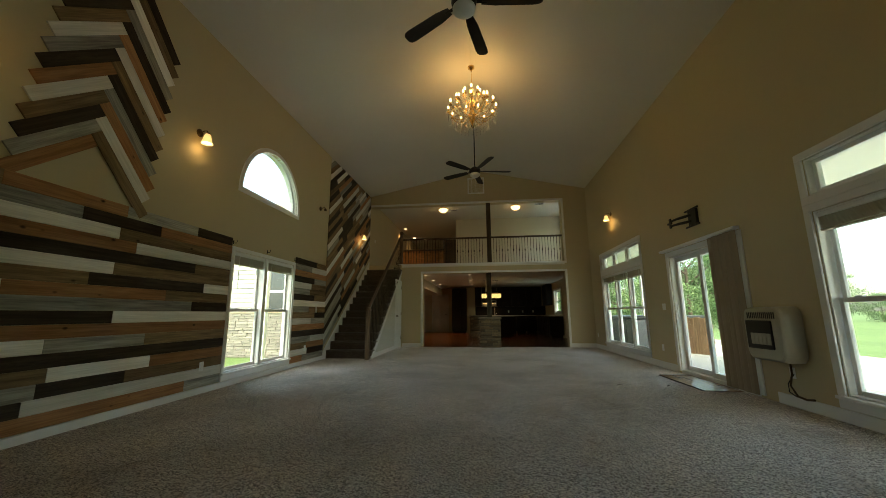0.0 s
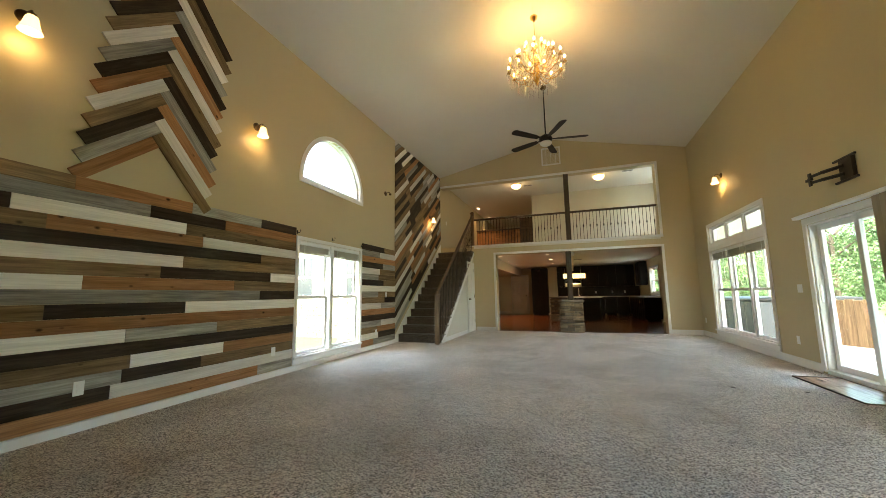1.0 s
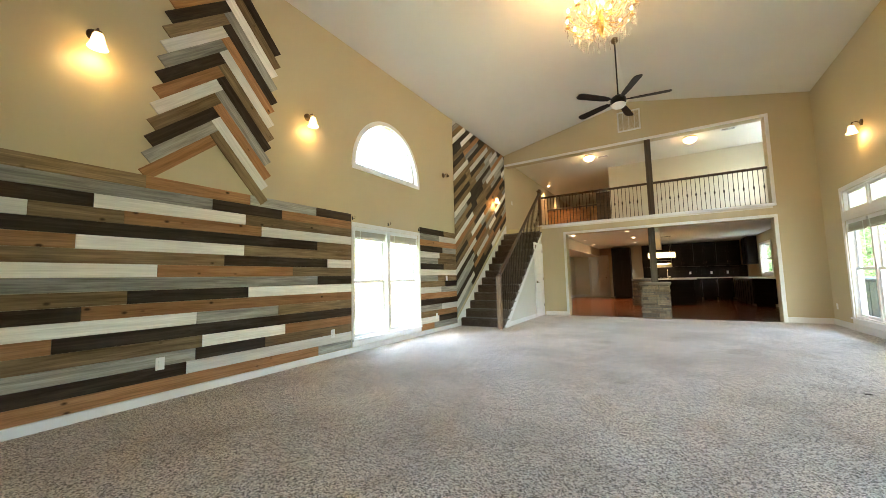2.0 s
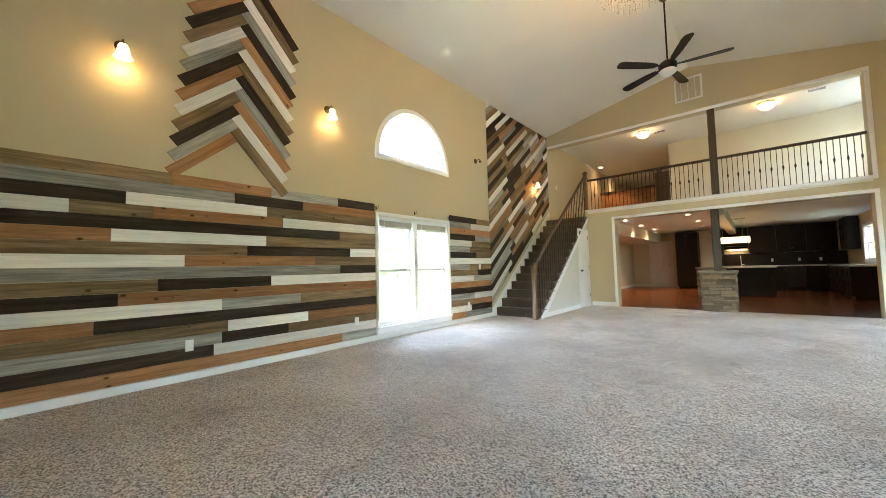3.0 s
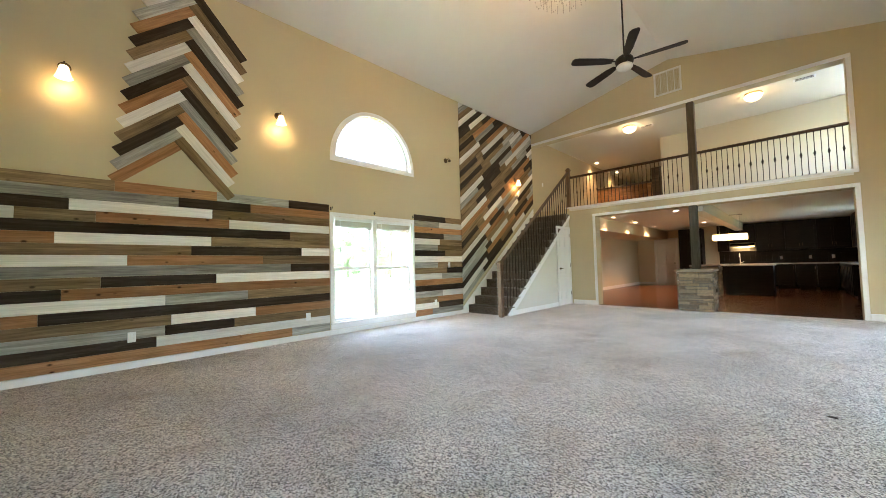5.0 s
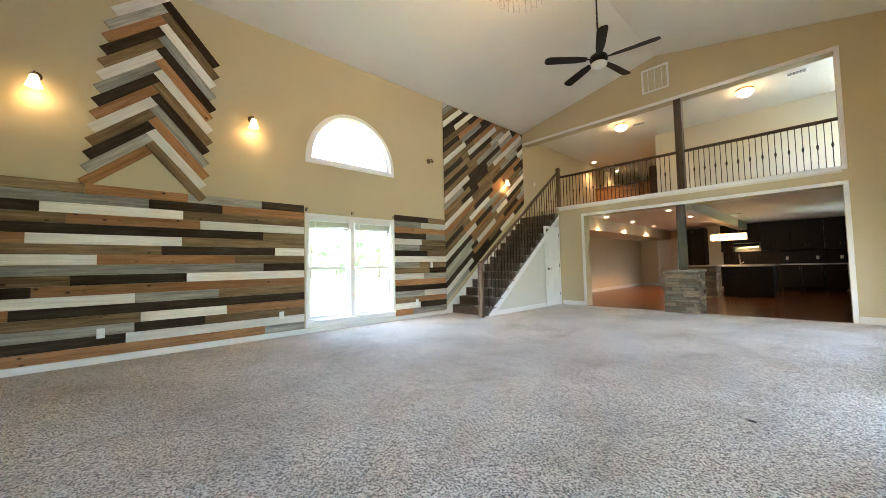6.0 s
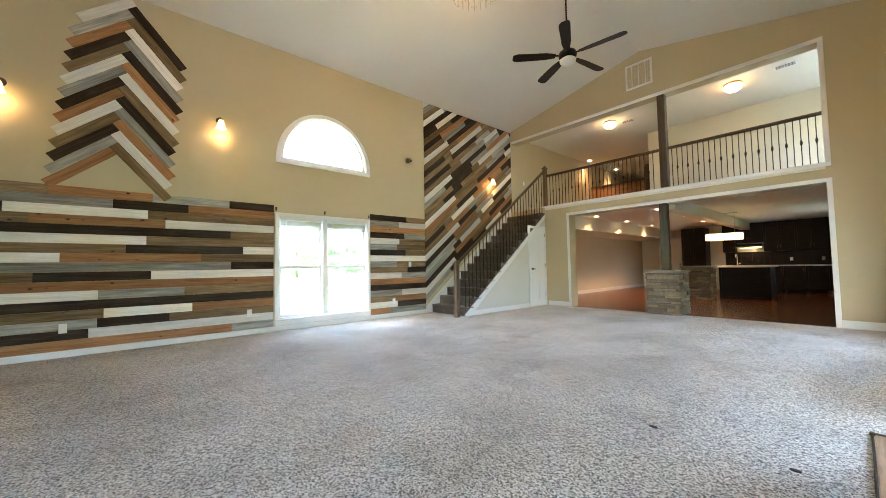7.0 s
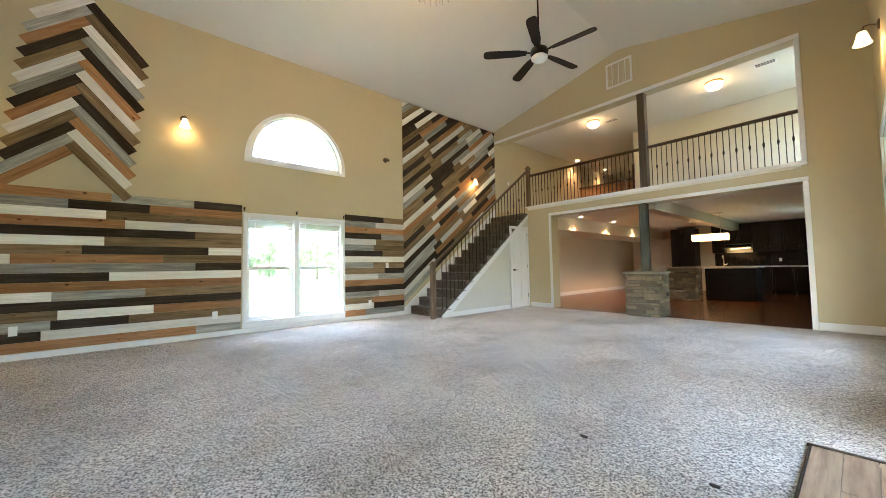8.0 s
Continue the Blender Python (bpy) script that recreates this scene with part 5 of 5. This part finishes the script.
# outer eaves keep the attic dark
bm = B()
for a, b in (((-0.7, EAVE - 0.16 + 0.14), (X_RIDGE, RIDGE + 0.14)), ((X_RIDGE, RIDGE + 0.14), (XO + 0.5, EAVE - 0.1 + 0.14))):
    prism(bm, [a, b, (b[0], b[1] + 0.08), (a[0], a[1] + 0.08)], "y", Y_BACK - 0.3, 10.0)
structure("roof", bm, MAT["roof"], "dark shingled roof over the house")

# wing of the house seen through the twin window
wing = thing("house_wing", "house wing with cream lap siding over a ledge-stone base", "house", (0, 0, 0))
bm = B()
box(bm, -5.6, -0.90, -0.25, -WALL - 0.01, 4.0, 4.6)
part("wall", bm, MAT["siding"], wing)
bm = B()
for k in range(24):
    z = 1.12 + k * 0.145
    prism(bm, [(-0.902, z), (-0.93, z), (-0.908, z + 0.143), (-0.902, z + 0.143)], "x", -5.62, -WALL - 0.02)
part("lap_siding", bm, MAT["siding"], wing, "cream lap siding boards")
bm = B()
box(bm, -5.68, -1.02, 1.06, -WALL - 0.02, -0.90, 1.12, 0.01)
part("stone_cap", bm, MAT["cap"], wing)
rnd = random.Random(8)
z = -0.25
while z < 1.05:
    hh = min(rnd.uniform(0.06, 0.11), 1.06 - z)
    u = -5.65
    while u < -0.3:
        ln = rnd.uniform(0.14, 0.40)
        bm = B()
        box(bm, u, -0.985 - rnd.random() * 0.02, z + 0.004, min(u + ln - 0.008, -0.2), -0.90, z + hh - 0.004, 0.008)
        part("stone", bm, MAT["wingstone"], wing)
        u += ln
    z += hh
MAT["darkglass"] = material("dark_window_glass", (0.03, 0.04, 0.05), 0.05)[0]
for x in (-2.55, -4.7):
    bm = B()
    for bx in ((x - 0.5, -0.96, 1.0, x - 0.42, -0.93, 2.5), (x + 0.42, -0.96, 1.0, x + 0.5, -0.93, 2.5), (x - 0.42, -0.96, 2.42, x + 0.42, -0.93, 2.5), (x - 0.42, -0.96, 1.0, x + 0.42, -0.93, 1.1), (x - 0.42, -0.96, 1.7, x + 0.42, -0.93, 1.77)):
        box(bm, *bx, bev=0.004)
    wf = part("window", bm, MAT["vinyl"], wing, "white framed window")
    bm = B()
    box(bm, x - 0.42, -0.945, 1.1, x + 0.42, -0.94, 2.42)
    part("pane", bm, MAT["darkglass"], wf)
pc = thing("porch_column", "white square porch column", "column", (-2.0, -2.45, -0.25))
bm = B()
box(bm, -0.07, -0.07, 0, 0.07, 0.07, 3.1, 0.006)
part("shaft", bm, MAT["vinyl"], pc)
bm = B()
box(bm, -0.10, -0.10, 0, 0.10, 0.10, 0.16, 0.008)
part("base", bm, MAT["vinyl"], pc)

# things on the patio
MAT["slabwood"] = wood("weathered_slab", (0.13, 0.075, 0.042), (0.27, 0.175, 0.105), 0.7, 0.9, knots=0.6)
sl = thing("wood_slab", "weathered live-edge wooden slab standing on the patio", "wood slab", (9.55, -0.75, -0.10), "", -62)
for k in range(5):
    bm = B()
    box(bm, 0, -0.028, 0, 0.98 - 0.02 * (k % 2), 0.028, 0.15, 0.006)
    part("board", bm, MAT["slabwood"], sl, m=pose(-0.23 + k * 0.153, 0, 0, 0, -90, 0))
bm = B()
box(bm, -0.38, 0.029, 0.30, 0.38, 0.06, 0.38, 0.004)
box(bm, -0.38, 0.029, 0.70, 0.38, 0.06, 0.78, 0.004)
part("batten", bm, MAT["slabwood"], sl)
tb = thing("folding_table", "brown folding table with crossed black legs", "table", (10.0, -1.9, -0.10), "", 20)
bm = B()
box(bm, -0.45, -0.32, 0.70, 0.45, 0.32, 0.74, 0.01)
part("tabletop", bm, MAT["post"], tb)
for yy in (-0.27, 0.27):
    bm = B()
    rod(bm, (-0.34, yy, 0.0), (0.30, yy, 0.70), 0.014)
    rod(bm, (0.34, yy + 0.03, 0.0), (-0.30, yy + 0.03, 0.70), 0.014)
    part("leg", bm, MAT["iron"], tb)
MAT["tub"] = paint("grey_tub_panel", (0.075, 0.08, 0.085), 0.5, 0.2, 0.15)
ht2 = thing("hot_tub", "dark grey panelled hot tub on the patio", "hot tub", (9.3, 1.55, -0.10))
for k in range(4):
    bm = B()
    box(bm, -1.0, -1.25 + k * 0.60, 0, 1.0, -0.66 + k * 0.60, 0.92, 0.015)
    part("panel", bm, MAT["tub"], ht2)
bm = B()
box(bm, -1.05, -1.32, 0.92, 1.05, 1.22, 1.02, 0.03)
part("cover", bm, MAT["black"], ht2, "black insulated cover")


# trees
def leaf_material():
    m, n, l, b = material("foliage", (0.06, 0.11, 0.03), 0.7)
    geo = n.new("ShaderNodeNewGeometry")
    r = ramp(n, [(0.0, (0.045, 0.085, 0.028)), (0.5, (0.09, 0.155, 0.055)), (1.0, (0.15, 0.21, 0.085))])
    l.new(geo.outputs["Random Per Island"], r.inputs[0])
    l.new(r.outputs[0], b.inputs["Base Color"])
    return m


MAT["leaf"] = leaf_material()
MAT["bark"] = wood("bark", (0.06, 0.045, 0.03), (0.14, 0.11, 0.08), 0.9, 1.0)


def tree_mesh(seed, h, spread):
    rnd = random.Random(seed)
    tr, cr = B(), B()
    rod(tr, (0, 0, 0), (0.1, 0.05, h * 0.55), 0.035 * h * 0.5, 9, 0.012 * h)
    verts, faces = [], []
    for k in range(9):
        a = k * 2.4 + rnd.random()
        zb = h * (0.28 + 0.05 * k)
        tip = Vector((math.cos(a) * spread * rnd.uniform(0.45, 0.8), math.sin(a) * spread * rnd.uniform(0.45, 0.8), zb + h * rnd.uniform(0.12, 0.25)))
        rod(tr, (0.05, 0.03, zb), tip, 0.010 * h, 6, 0.003 * h)
    for k in range(64):
        a, u = rnd.random() * 6.283, rnd.random()
        z = h * (0.10 + 0.90 * u)
        rr = spread * math.sqrt(max(0.03, 1 - (2 * u - 0.75) ** 2 * 0.62)) * rnd.uniform(0.25, 1.0)
        c = Vector((rr * math.cos(a), rr * math.sin(a), z))
        cs = rnd.uniform(0.11, 0.20) * spread
        for q in range(150):
            p = c + Vector((rnd.gauss(0, 1), rnd.gauss(0, 1), rnd.gauss(0, 0.7))) * cs
            s = rnd.uniform(0.045, 0.085) * spread * 0.43
            d = Vector((rnd.uniform(-1, 1), rnd.uniform(-1, 1), rnd.uniform(-0.6, 0.9))).normalized()
            e = d.orthogonal().normalized()
            f = d.cross(e)
            b0 = len(verts)
            verts += [p - e * s, p + f * s * 0.6, p + e * s, p - f * s * 0.6]
            faces.append((b0, b0 + 1, b0 + 2, b0 + 3))
    me = bpy.data.meshes.new("crown")
    me.from_pydata([tuple(v) for v in verts], [], faces)
    me.materials.append(MAT["leaf"])
    return mesh_of("trunk", tr, MAT["bark"]), me


KINDS = [tree_mesh(31, 9.0, 3.6), tree_mesh(32, 11.5, 4.2), tree_mesh(33, 7.5, 3.2)]
rnd = random.Random(5)


def tree(x, y, k, s):
    t = thing("tree", "leafy green deciduous tree at the edge of the lawn", "tree", (x, y, -0.25), "trees", rnd.uniform(0, 360))
    t.scale = (s, s, s * rnd.uniform(0.9, 1.1))
    for name, me in zip(("trunk", "crown"), KINDS[k]):
        o = new(name, me)
        o.parent = t
    return t


for k in range(44):
    a = radians(4 + k * 2.95)
    r = rnd.uniform(50, 66)
    tree(7 + r * math.sin(a), -6 + r * math.cos(a), k % 3, rnd.uniform(0.8, 1.1) * (0.6 if k > 10 else 0.85))
for k in range(6):
    tree(31 + rnd.uniform(-3, 5), 16 + k * 5.5, (k + 1) % 3, rnd.uniform(0.36, 0.48))
for k in range(6):
    tree(9.5 + k * 2.6, 20 + rnd.uniform(-2, 3), k % 3, rnd.uniform(0.6, 0.8))
for k in range(20):
    a = radians(-95 + k * 4.2)
    r = rnd.uniform(36, 50)
    tree(-4 + r * math.sin(a), -6 + r * math.cos(a), k % 3, rnd.uniform(0.7, 1.0))
